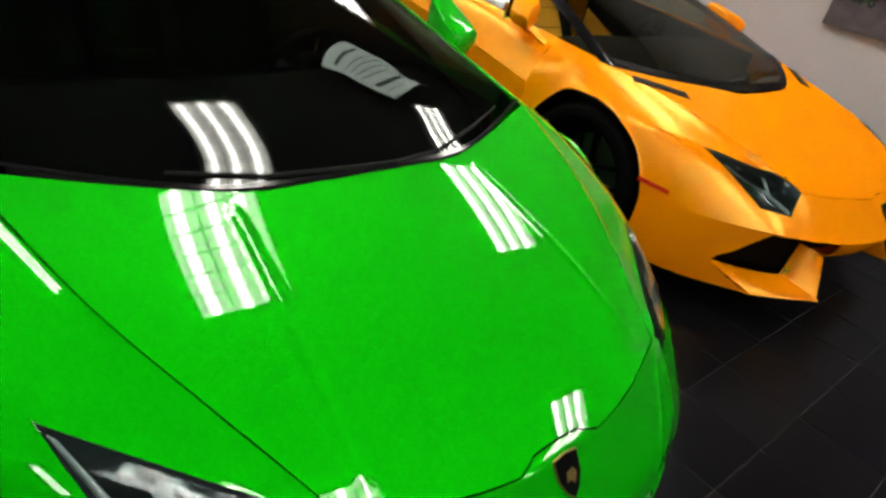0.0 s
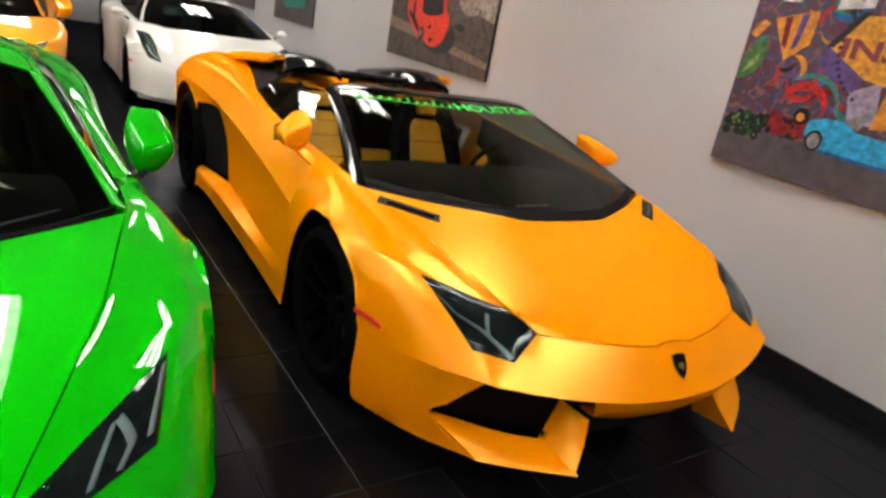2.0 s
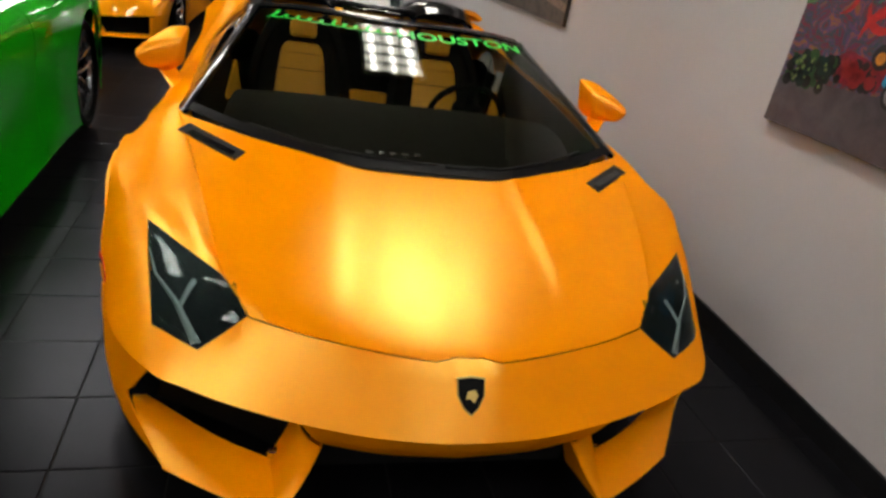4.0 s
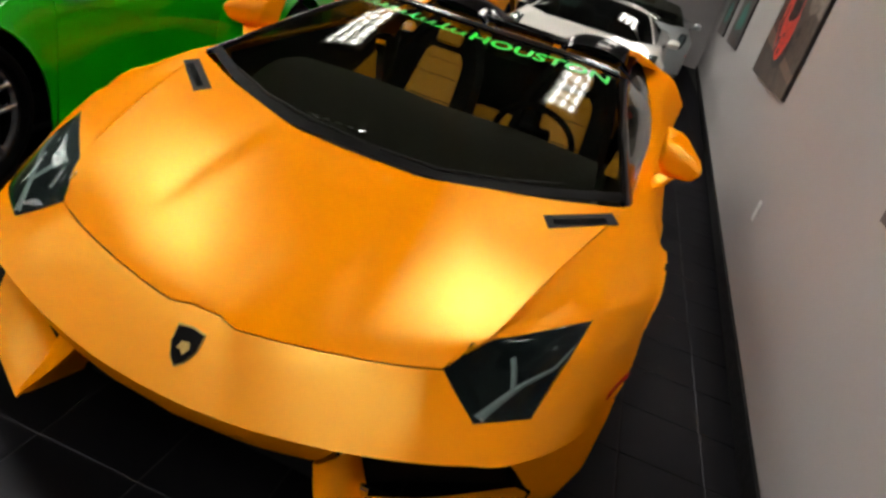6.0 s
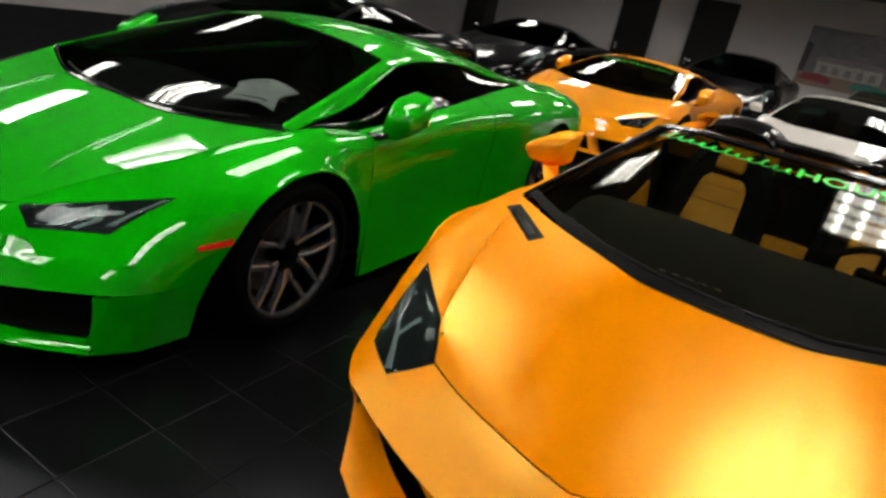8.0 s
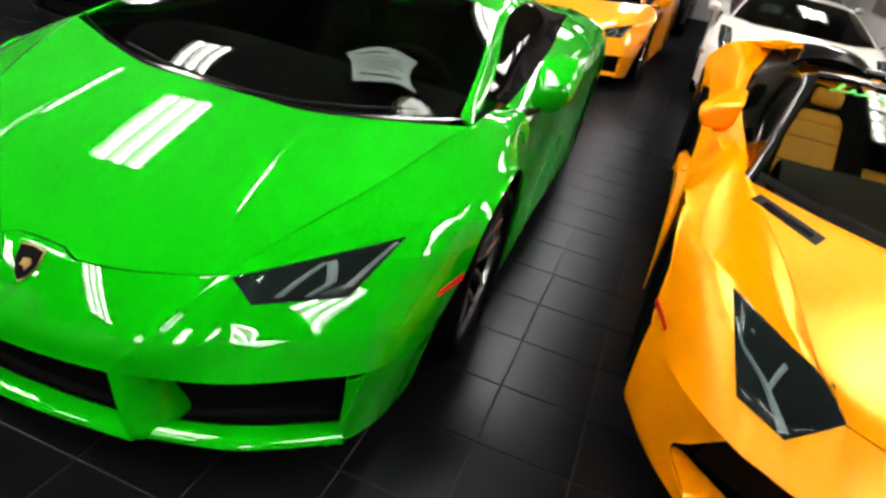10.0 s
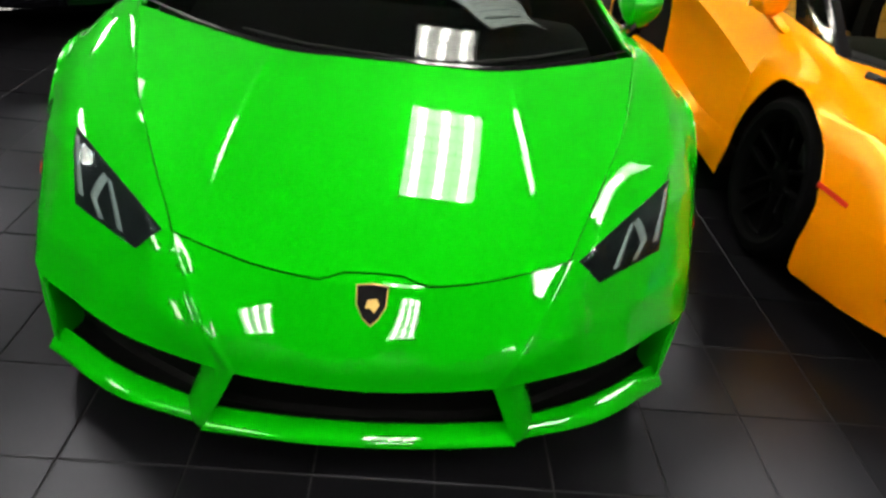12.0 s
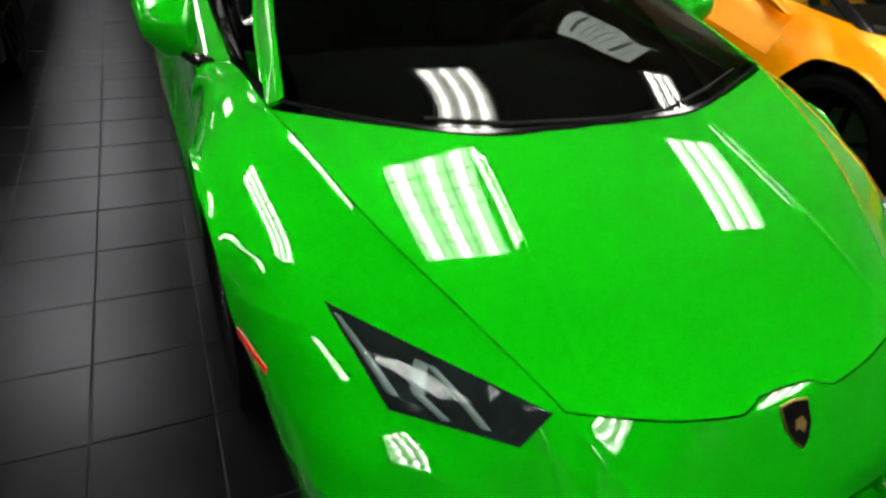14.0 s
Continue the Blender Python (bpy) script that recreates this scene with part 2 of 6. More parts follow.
def trim(g, gap, sides):
    """Draws the named edges (f, b: first and last row; l, r: first and last column) back by gap."""
    g = g.copy()
    for s in sides:
        v = {"f": g, "b": g[::-1], "l": g.swapaxes(0, 1), "r": g.swapaxes(0, 1)[::-1]}[s]
        d = v[1] - v[0]
        v[0] += d * np.minimum(0.9, gap / (np.linalg.norm(d, axis=1, keepdims=True) + 1e-9))
    return g


def open_seam(g, c, gap):
    """A gap along the bonnet that closes outside column c of a half body."""
    n = g.shape[1]
    return np.array([gap if abs(j - n + 1) <= c else 0.0 for j in range(2 * n - 1)])[:, None]


def shell(name, g, mat, parent, thick=0.005, gap=0.0, sides="", arches=(), centre=(0, 1.2, 0.35), label="", angle=38, keep=None):
    """A panel of sheet metal from a surface, with wheel arches (y, z, radius) cut out."""
    if sides:
        g = trim(g, gap, sides)
    g = g.copy()
    n = normals(g)
    if np.sum(n * (g - np.array(centre))) < 0:
        n = -n
        flip = True
    else:
        flip = False
    nu, nv = g.shape[:2]
    dead = np.zeros((nu, nv), bool)
    for ay, az, ar in arches:
        d = np.hypot(g[:, :, 1] - ay, g[:, :, 2] - az)
        hit = (d < ar) & (np.abs(g[:, :, 0]) > 0.5)
        dead |= hit
    quads = []
    for i in range(nu - 1):
        for j in range(nv - 1):
            q = [(i, j), (i + 1, j), (i + 1, j + 1), (i, j + 1)]
            if all(dead[a] for a in q) or (keep is not None and not keep(g[i:i + 2, j:j + 2].mean(axis=(0, 1)))):
                continue
            quads.append(q)
    for ay, az, ar in arches:
        dy, dz = g[:, :, 1] - ay, g[:, :, 2] - az
        d = np.hypot(dy, dz) + 1e-9
        hit = (d < ar) & (np.abs(g[:, :, 0]) > 0.5)
        f = np.where(hit, ar / d, 1.0)
        g[:, :, 1], g[:, :, 2] = ay + dy * f, az + dz * f
    inner = g - n * thick
    verts = np.concatenate([g.reshape(-1, 3), inner.reshape(-1, 3)])
    off = nu * nv
    faces, count = [], {}
    for q in quads:
        ids = [a * nv + b for a, b in q]
        if flip:
            ids = ids[::-1]
        faces.append(ids)
        faces.append([k + off for k in ids[::-1]])
        for a, b in zip(ids, ids[1:] + ids[:1]):
            count[(a, b)] = True
    for a, b in list(count):
        if (b, a) not in count:
            faces.append([b, a, a + off, b + off])
    used = sorted({k for f in faces for k in f})
    idx = {k: i for i, k in enumerate(used)}
    return mesh_ob(name, verts[used], [[idx[k] for k in f] for f in faces], mat, parent, label, angle=angle)


def both(name, g, mat, parent, **kw):
    return shell(name, g, mat, parent, **kw), shell(name, mirrored(g), mat, parent, **kw)


def quad_grid(a, b, c, d, n=8, m=8):
    """Bilinear grid over a-b (first row) and d-c (last row)."""
    a, b, c, d = (np.array(p, float) for p in (a, b, c, d))
    u = np.linspace(0, 1, n)[:, None, None]
    v = np.linspace(0, 1, m)[None, :, None]
    return (1 - u) * ((1 - v) * a + v * b) + u * ((1 - v) * d + v * c)


class Skin:
    """The outer surface of a body, on to which lamps, badges and trims are laid."""

    def __init__(self, *grids):
        vs, fs = [], []
        for g in grids:
            o = len(vs)
            nu, nv = g.shape[:2]
            vs += [Vector(p) for p in g.reshape(-1, 3)]
            fs += [(o + i * nv + j, o + (i + 1) * nv + j, o + (i + 1) * nv + j + 1, o + i * nv + j + 1) for i in range(nu - 1) for j in range(nv - 1)]
        self.tree = BVHTree.FromPolygons(vs, fs)

    def lay(self, g, off, centre=(0, 1.2, 0.3)):
        out = np.empty_like(g)
        for i in range(g.shape[0]):
            for j in range(g.shape[1]):
                p, n, _, _ = self.tree.find_nearest(Vector(g[i, j]))
                if n.dot(p - Vector(centre)) < 0:
                    n = -n
                out[i, j] = p + n * off
        return out


def tube_along(name, pts, r, mat, parent, n=8, label=""):
    """A round bar through the points."""
    pts = [Vector(p) for p in pts]
    verts, faces = [], []
    for i, p in enumerate(pts):
        d = (pts[min(i + 1, len(pts) - 1)] - pts[max(i - 1, 0)]).normalized()
        x = d.orthogonal().normalized()
        if i and abs(x.dot(px)) < 0.99:
            x = (px - d * px.dot(d)).normalized()
        px = x
        y = d.cross(x)
        rr = r[i] if isinstance(r, (list, tuple)) else r
        verts += [p + (x * math.cos(a) + y * math.sin(a)) * rr for a in [2 * math.pi * k / n for k in range(n)]]
    for i in range(len(pts) - 1):
        for k in range(n):
            faces.append((i * n + k, i * n + (k + 1) % n, (i + 1) * n + (k + 1) % n, (i + 1) * n + k))
    faces.append(tuple(range(n))[::-1])
    faces.append(tuple((len(pts) - 1) * n + k for k in range(n)))
    return mesh_ob(name, verts, faces, mat, parent, label)


def lathe(name, prof, mat, parent, n=48, label="", closed=False):
    """Turned about the x axis; profile of (x, radius)."""
    verts, faces = [], []
    m = len(prof)
    for k in range(n):
        a = 2 * math.pi * k / n
        verts += [(x, r * math.cos(a), r * math.sin(a)) for x, r in prof]
    for k in range(n):
        k2 = (k + 1) % n
        for i in range(m - 1 + closed):
            i2 = (i + 1) % m
            faces.append((k * m + i, k2 * m + i, k2 * m + i2, k * m + i2))
    return mesh_ob(name, verts, faces, mat, parent, label, angle=30)


def hull(name, pts, mat, parent, bevel=0.008, label=""):
    """A faceted body with softened edges round a set of corners."""
    bm = bmesh.new()
    vs = [bm.verts.new(p) for p in pts]
    bmesh.ops.convex_hull(bm, input=vs)
    bmesh.ops.delete(bm, geom=[v for v in bm.verts if not v.link_faces], context="VERTS")
    bmesh.ops.dissolve_limit(bm, angle_limit=0.06, verts=bm.verts[:], edges=bm.edges[:])
    bmesh.ops.bevel(bm, geom=bm.edges[:], offset=bevel, segments=4, affect="EDGES", profile=0.5, clamp_overlap=True)
    bmesh.ops.recalc_face_normals(bm, faces=bm.faces[:])
    return part(name, bm, mat, parent, label, smooth=True, angle=80)


def prism(name, poly, depth, mat, parent, m=Matrix(), label="", bevel=0.0, smooth=False):
    """A flat polygon in its own xy plane, given a thickness along z, placed by m."""
    bm = bmesh.new()
    vs = [bm.verts.new((x, y, 0)) for x, y in poly]
    f = bm.faces.new(vs)
    bm.normal_update()
    if f.normal.z < 0:
        f.normal_flip()
    r = bmesh.ops.extrude_face_region(bm, geom=[f])
    bmesh.ops.translate(bm, vec=(0, 0, depth), verts=[v for v in r["geom"] if isinstance(v, bmesh.types.BMVert)])
    bmesh.ops.recalc_face_normals(bm, faces=bm.faces[:])
    if bevel:
        bmesh.ops.bevel(bm, geom=bm.edges[:], offset=bevel, segments=2, affect="EDGES", profile=0.5)
    bm.transform(m)
    return part(name, bm, mat, parent, label, smooth=smooth)


# ---- building ----
WALL_TURN = -0.95


def slab(name, sx, sy, sz, m, mat, label, category="wall"):
    ob = part(name, box_bm(sx, sy, sz), mat, None)
    ob.matrix_basis = m
    return tagged(ob, label, category, kind="structure")


def building():
    slab("wall_east", 0.2, 23.7, CEIL, pose(1.66 + 10.1 * 0.0166, 10.1, CEIL / 2, 0, 0, WALL_TURN), WALL, "pale grey painted showroom wall", "wall")
    slab("baseboard", 0.014, 26, 0.10, pose(1.553 + 7 * 0.0166, 7, 0.05, 0, 0, WALL_TURN), BASEB, "black skirting along the grey wall", "baseboard")
    slab("wall_southeast", 0.2, 6.3, CEIL, pose(1.66 - 4.9 * 0.0166, -4.9, CEIL / 2, 0, 0, WALL_TURN), SOUTH_DARK, "plain dark wall at the front corner", "wall")
    slab("wall_north", 13.5, 0.2, CEIL, pose(-4.6, 15.8, CEIL / 2), WALL, "pale grey painted back wall", "wall")
    slab("wall_west", 0.2, 19.5, CEIL, pose(-11.2, 10.25, CEIL / 2), WALL, "pale grey painted far wall", "wall")
    slab("wall_southwest", 0.2, 6.6, CEIL, pose(-11.2, -2.8, CEIL / 2), SOUTH_DARK, "plain dark wall beside the entrance", "wall")
    slab("wall_south", 13.5, 0.2, CEIL, pose(-4.6, -6.1, CEIL / 2), SOUTH_DARK, "plain dark wall at the front of the showroom", "wall")
    slab("ceiling", 13.4, 26.4, 0.1, pose(-4.6, 6.7, CEIL + 0.1), CEILING, "dark suspended ceiling with recessed light panels", "ceiling")
    slab("floor", 13.4, 26.4, 0.1, pose(-4.6, 6.7, -0.0535), GROUT, "floor bed with grey grout under dark tiles", "floor")


def troffer():
    """A louvred light: enamelled pan, raised rim, glowing tubes behind a grid of blades."""
    e = empty("ceiling_light", pose(0, 0, CEIL), "white ceiling light with three fluorescent tubes behind a blade louvre", "ceiling light", "ceiling lights")
    part("pan", box_bm(0.60, 1.20, 0.012, (0, 0, 0.038)), TROFFER_WHITE, e)
    for sx, sy, x, y in ((0.03, 1.22, -0.295, 0), (0.03, 1.22, 0.295, 0), (0.56, 0.03, 0, -0.595), (0.56, 0.03, 0, 0.595)):
        part("rim", box_bm(sx, sy, 0.068, (x, y, 0.011), 0.004), TROFFER_WHITE, e)
    part("diffuser", box_bm(0.555, 1.155, 0.006, (0, 0, 0.024)), DIFFUSER, e, "glowing sheet with three bright tubes")
    for x in (-0.094, 0.094):
        part("louvre_blade", box_bm(0.004, 1.156, 0.034, (x, 0, -0.003)), LOUVRE, e)
    for k in range(5):
        part("cross_blade", box_bm(0.555, 0.0035, 0.034, (0, -0.386 + 0.193 * k, -0.003)), LOUVRE, e)
    return e


building()
_first = troffer()
for _i, (_x, _y) in enumerate(TROFFERS):
    if _i == 0:
        _first.matrix_basis = pose(_x, _y, CEIL)
    else:
        copy_thing(_first, pose(_x, _y, CEIL))


# ---- car parts in common ----
def wheel(parent, at, side, r_tyre, width, r_rim, rim_mat, spokes=5, double=True, label="", steer=0.0, detail=True):
    """A wheel: tyre, rim (barrel, spokes, hub) and brake disc; its outer face looks along +x before it is turned."""
    w = new("wheel")
    w.parent = parent
    w.matrix_basis = pose(*at, 0, 0, (0 if side > 0 else 180) + steer)
    if label:
        tagged(w, label)
    h = width / 2
    s = r_tyre - r_rim
    tyre = [(-h * 0.80, r_rim), (-h, r_rim + s * 0.35), (-h * 0.98, r_rim + s * 0.7), (-h * 0.86, r_tyre - 0.008), (-h * 0.7, r_tyre)]
    for gx in (-0.36, 0.0, 0.36):
        tyre += [(h * (gx - 0.05), r_tyre), (h * (gx - 0.04), r_tyre - 0.007), (h * (gx + 0.04), r_tyre - 0.007), (h * (gx + 0.05), r_tyre)]
    tyre += [(h * 0.7, r_tyre), (h * 0.86, r_tyre - 0.008), (h * 0.98, r_rim + s * 0.7), (h, r_rim + s * 0.35), (h * 0.80, r_rim)]
    lathe("tyre", tyre, RUBBER, w, 64)
    rim = lathe("rim", [(h * 0.84, r_rim + 0.004), (h * 0.86, r_rim + 0.012), (h * 0.80, r_rim + 0.013), (h * 0.78, r_rim - 0.008), (h * 0.66, r_rim - 0.012)], rim_mat, w, 64)
    lathe("barrel", [(h * 0.66, r_rim - 0.012), (h * 0.60, r_rim - 0.022), (0.0, r_rim - 0.035), (-h * 0.8, r_rim - 0.02), (-h * 0.8, r_rim)], RIM_DARK, rim, 64)
    lathe("hub", [(h * 0.52, 0.001), (h * 0.54, 0.026), (h * 0.52, 0.032), (h * 0.50, 0.034), (h * 0.46, 0.068), (h * 0.2, 0.075), (h * 0.1, 0.05)], RIM_DARK, rim, 28)
    if detail:
        lathe("brake_disc", [(h * 0.02, 0.07), (h * 0.02, r_rim * 0.74), (-h * 0.12, r_rim * 0.74), (-h * 0.12, 0.07)], DISC_DARK, w, 40)
    ro = r_rim - 0.006
    for k in range(spokes):
        for sgn in ((-1, 1) if double else (0,)):
            a = 2 * math.pi * k / spokes + math.pi / 2
            bm = bmesh.new()
            pts = []
            # spoke runs out, then forks: station radius, angle offset, half width, front face
            for q, (rad, da, hw, fx) in enumerate(((0.056, 0.58, 0.010, 0.52), (0.098, 0.43, 0.010, 0.62), (0.132, 0.335, 0.010, 0.72), (ro, 0.205, 0.0115, 0.84))):
                rad = rad * r_rim / 0.245 if q < 3 else rad
                aa = a + sgn * da
                c = Vector((0, math.cos(aa), math.sin(aa))) * rad
                tdir = Vector((0, -math.sin(aa), math.cos(aa)))
                ring = [c + tdir * hw + Vector((h * fx - 0.004, 0, 0)), c + tdir * hw * 0.4 + Vector((h * fx, 0, 0)), c - tdir * hw * 0.4 + Vector((h * fx, 0, 0)),
                        c - tdir * hw + Vector((h * fx - 0.004, 0, 0)), c - tdir * hw * 0.7 + Vector((h * fx - 0.035, 0, 0)), c + tdir * hw * 0.7 + Vector((h * fx - 0.035, 0, 0))]
                pts.append([bm.verts.new(p) for p in ring])
            for r0, r1 in zip(pts, pts[1:]):
                for i in range(6):
                    bm.faces.new((r0[i], r0[(i + 1) % 6], r1[(i + 1) % 6], r1[i]))
            bm.faces.new(pts[0])
            bm.faces.new(pts[-1])
            bmesh.ops.recalc_face_normals(bm, faces=bm.faces[:])
            part("spoke", bm, rim_mat, rim)
    return w


def shield(parent, skin, at, size):
    """The badge on the nose: a gold-rimmed shield with a plain raised figure."""
    def outline(s):
        return [(-0.42 * s, 0.5 * s), (0, 0.56 * s), (0.42 * s, 0.5 * s), (0.40 * s, 0.0), (0.22 * s, -0.36 * s), (0, -0.56 * s), (-0.22 * s, -0.36 * s), (-0.40 * s, 0.0)]
    p, n, _, _ = skin.tree.find_nearest(Vector(at))
    if n.y > 0:
        n = -n
    x = Vector((1, 0, 0))
    y = n.cross(x).normalized()
    m = Matrix.Translation(p + n * 0.001) @ Matrix((x, y, n)).transposed().to_4x4()
    b = prism("badge", outline(size), 0.004, GOLD, parent, m, "gold-rimmed shield badge", bevel=0.0012)
    prism("badge_field", outline(size * 0.92), 0.0015, COWL, b, m @ Matrix.Translation((0, 0, 0.0042)), "black enamel field")
    prism("badge_figure", [(-0.16 * size, -0.1 * size), (-0.1 * size, 0.12 * size), (0.12 * size, 0.16 * size), (0.2 * size, 0.0), (0.08 * size, -0.2 * size), (-0.04 * size, -0.08 * size)],
          0.0012, GOLD, b, m @ Matrix.Translation((0, 0, 0.0058)))
    return b


def lamp(parent, skin, a, b, c, d, bars, sgn, off=0.002, label="dark headlight with pale Y-shaped reflectors", bulge=None):
    """A headlight: dark housing laid in the body, light bars in it, and a clear lens over it. bars: strips in lens coordinates."""
    s = np.array([sgn, 1, 1])
    a, b, c, d = (np.array(p) * s for p in (a, b, c, d))
    g = quad_grid(b, a, d, c, 12, 16)
    if bulge:
        # the upper edge breaks outward at one corner
        v0, reach = bulge
        out = (a + b - c - d) / np.linalg.norm(a + b - c - d)
        v = np.linspace(0, 1, 16)
        peak = np.where(v < v0, v / v0, (1 - v) / (1 - v0))
        g = g + reach * (1 - np.linspace(0, 1, 12))[:, None, None] * peak[None, :, None] * out
    base = skin.lay(g, off)
    lampob = shell("headlight", base, LAMP_INSIDE, parent, thick=0.004, label=label)
    for bar in bars:
        u0, v0, w0, u1, v1, w1 = bar
        n = 10
        rows = []
        for side in (-1, -0.35, 0.35, 1):
            row = []
            for k in range(n):
                t = k / (n - 1)
                u, v = u0 + (u1 - u0) * t, v0 + (v1 - v0) * t
                w = w0 + (w1 - w0) * t
                du, dv = u1 - u0, v1 - v0
                ln = math.hypot(du, dv)
                uu, vv = u - dv / ln * w * side, v + du / ln * w * side
                row.append((1 - uu) * ((1 - vv) * b + vv * a) + uu * ((1 - vv) * c + vv * d))
            rows.append(row)
        gg = skin.lay(np.array(rows), off + 0.0015)
        gg[1:3] += 0.004 * normals(gg)[1:3] * np.sign(np.sum(normals(gg) * (gg - np.array((0, 1.2, 0.3)))))
        shell("reflector_bar", gg, LAMP_BAR, lampob, thick=0.002, label="pale reflector strip")
    lens = skin.lay(g, off + 0.010)
    edge = skin.lay(g, off + 0.0005)
    k = np.minimum.reduce([np.arange(12)[:, None] + 0 * np.arange(16), 11 - np.arange(12)[:, None] + 0 * np.arange(16), np.arange(16)[None, :] + 0 * np.arange(12)[:, None], 15 - np.arange(16)[None, :] + 0 * np.arange(12)[:, None]])
    lens = np.where((k == 0)[:, :, None], edge, lens)
    lo = shell("lens", lens, GLASS_CLEAR, lampob, thick=0.0015, label="clear lens")
    lo.visible_shadow = False
    return lampob


def wiper(parent, pts, r=0.0055):
    pts = [(x, y, z - .006) for x, y, z in pts]
    w = tube_along("wiper", pts, [r * 0.9] * (len(pts) - 1) + [r * 0.5], BLACK_MATT, parent, 6)
    return w


# ---- the wedge coupe (green, and the orange one behind) ----
def bonnet_height(x, y):
    v, q = y + .5, x * x
    return .69523 + .32684 * v - .12655 * v ** 2 + .11277 * v ** 3 + q * (-.05085 - .01365 * v - .26163 * v ** 2) + q * q * (.01038 + .21341 * v)


def nose_reach(x, z):
    w, q = z - .45, x * x
    return -.9834 + .80231 * w + .36638 * w ** 2 - 2.16151 * w ** 3 + q * (.17738 - .10095 * w + 3.87697 * w * w) + .33538 * q * q


def wedge_coupe(m, body, label, group, near=True):
    car = empty("sports_car", m, label, "car", group)
    k = 14 if near else 5
    kc = 3 * k if near else k
    # nose and wings: columns run from the middle out to the wheel arch
    R = [
        [(0, -1.062, .318), (.12, -1.057, .32), (.29, -1.036, .325), (.46, -.985, .332), (.58, -.932, .337), (.704, -.847, .342), (.835, -.735, .347), (.895, -.59, .347), (.912, -.42, .347)],
        [(0, -1.027, .394), (.12, -1.024, .395), (.285, -1.004, .402), (.46, -.952, .412), (.57, -.880, .421), (.70, -.788, .44), (.832, -.675, .44), (.903, -.525, .44), (.93, -.37, .44)],
        [(0, -.978, .457), (.12, -.975, .459), (.28, -.954, .468), (.45, -.897, .483), (.56, -.830, .495), (.70, -.715, .511), (.826, -.60, .515), (.91, -.47, .51), (.945, -.34, .50)],
        [(0, -.928, .522), (.12, -.928, .522), (.28, -.896, .532), (.465, -.826, .552), (.578, -.765, .556), (.70, -.655, .57), (.806, -.545, .59), (.905, -.42, .585), (.953, -.30, .565)],
        [(0, -.67, .635), (.12, -.667, .636), (.31, -.645, .640), (.572, -.605, .643), (.68, -.575, .640), (.755, -.52, .651), (.83, -.45, .666), (.905, -.35, .658), (.958, -.235, .631)],
        [(0, -.43, .718), (.12, -.427, .718), (.34, -.40, .720), (.684, -.345, .726), (.76, -.31, .731), (.82, -.27, .734), (.873, -.22, .728), (.928, -.16, .715), (.967, -.11, .697)],
        [(0, -.19, .787), (.12, -.189, .787), (.36, -.161, .786), (.79, .03, .816), (.838, .035, .81), (.878, .04, .797), (.912, .045, .778), (.942, .05, .752), (.966, .03, .714)],
    ]
    g = sheet(R, k, kc)
    g = widen(g, 0.016)
    C2, B = 3 * kc, 3 * k
    if near:
        raw = g.copy()
        e = np.concatenate([mirrored(g[B:])[:, 60:0:-1], g[B:]], axis=1)
        g[B:] = relax(e, 0, e.shape[1], 260)[:, 60:]
        # the bonnet: one taut, almost flat sheet between its shut lines
        hood = raw[B:, :C2 + 1].copy()
        hood[:, :, 2] = bonnet_height(hood[:, :, 0], hood[:, :, 1])
        shift = hood[:, -1:] - g[B:, C2:C2 + 1]
        fade = np.clip(1 - np.arange(g.shape[1] - C2) / (1.8 * kc), 0, 1)
        fade = fade * fade * (3 - 2 * fade)
        g[B:, C2:] += shift * fade[None, :, None]
        g[B:, :C2 + 1] = hood
        g[B:, C2:] = relax(g[B:, C2:], 0, g.shape[1] - C2, 160)
        # the bumper below it: a flat slope that steepens towards the intakes
        e = np.concatenate([mirrored(g[:B + 1])[:, 60:0:-1], g[:B + 1]], axis=1)
        g[:B + 1] = relax(e, 0, e.shape[1], 60)[:, 60:]
        c0 = C2 + kc // 2
        g[k:B + 2 * k, c0:] = relax(g[k:B + 2 * k, c0:], 0, g.shape[1] - c0, 220)
        x, z = g[:B + 1, :, 0], g[:B + 1, :, 2]
        t = np.linspace(0, 1, B + 1)[:, None]
        reach = nose_reach(x, z)
        reach = reach + (g[B, :, 1] - reach[B])[None, :] * np.clip((t - .35) / .65, 0, 1)
        share = np.clip((.54 - x) / .14, 0, 1) * np.clip(t / .35, 0, 1)
        share = share * share * (3 - 2 * share)
        g[:B + 1, :, 1] += (reach - g[:B + 1, :, 1]) * share
    # a raised crease on the bonnet, and a fold from the lamp down to the strake
    xs = g[:, :, 0]
    ridge = 0.357 + 0.089 * (-0.24 - g[:, :, 1])
    crease = np.exp(-((xs - ridge) / 0.008) ** 2) * np.clip((g[:, :, 1] + 0.82) / 0.2, 0, 1) * np.clip((-0.205 - g[:, :, 1]) / 0.05, 0, 1)
    if near:
        g[:, :, 2] += 0.0042 * crease
        ridge = 0.30 + 0.165 * (g[:B, :, 2] - 0.325) / 0.227
        g[:B, :, 1] -= 0.0035 * np.exp(-((xs[:B] - ridge) / 0.012) ** 2) * np.clip((B - np.arange(B)) / 8, 0, 1)[:, None]
    # the step of the bonnet's front edge round the badge
    idx = np.arange(g.shape[0])[:, None] + np.zeros((1, g.shape[1]))
    bump = np.clip((0.123 - xs[B]) / 0.055, 0, 1)[None, :] * 0.12 * k
    w = np.clip(1 - np.abs(np.arange(g.shape[0]) - B) / k, 0, 1)[:, None]
    idx = np.clip(idx + bump * w, 0, g.shape[0] - 1)
    i0 = np.minimum(idx.astype(int), g.shape[0] - 2)
    f = (idx - i0)[:, :, None]
    cols = np.arange(g.shape[1])[None, :]
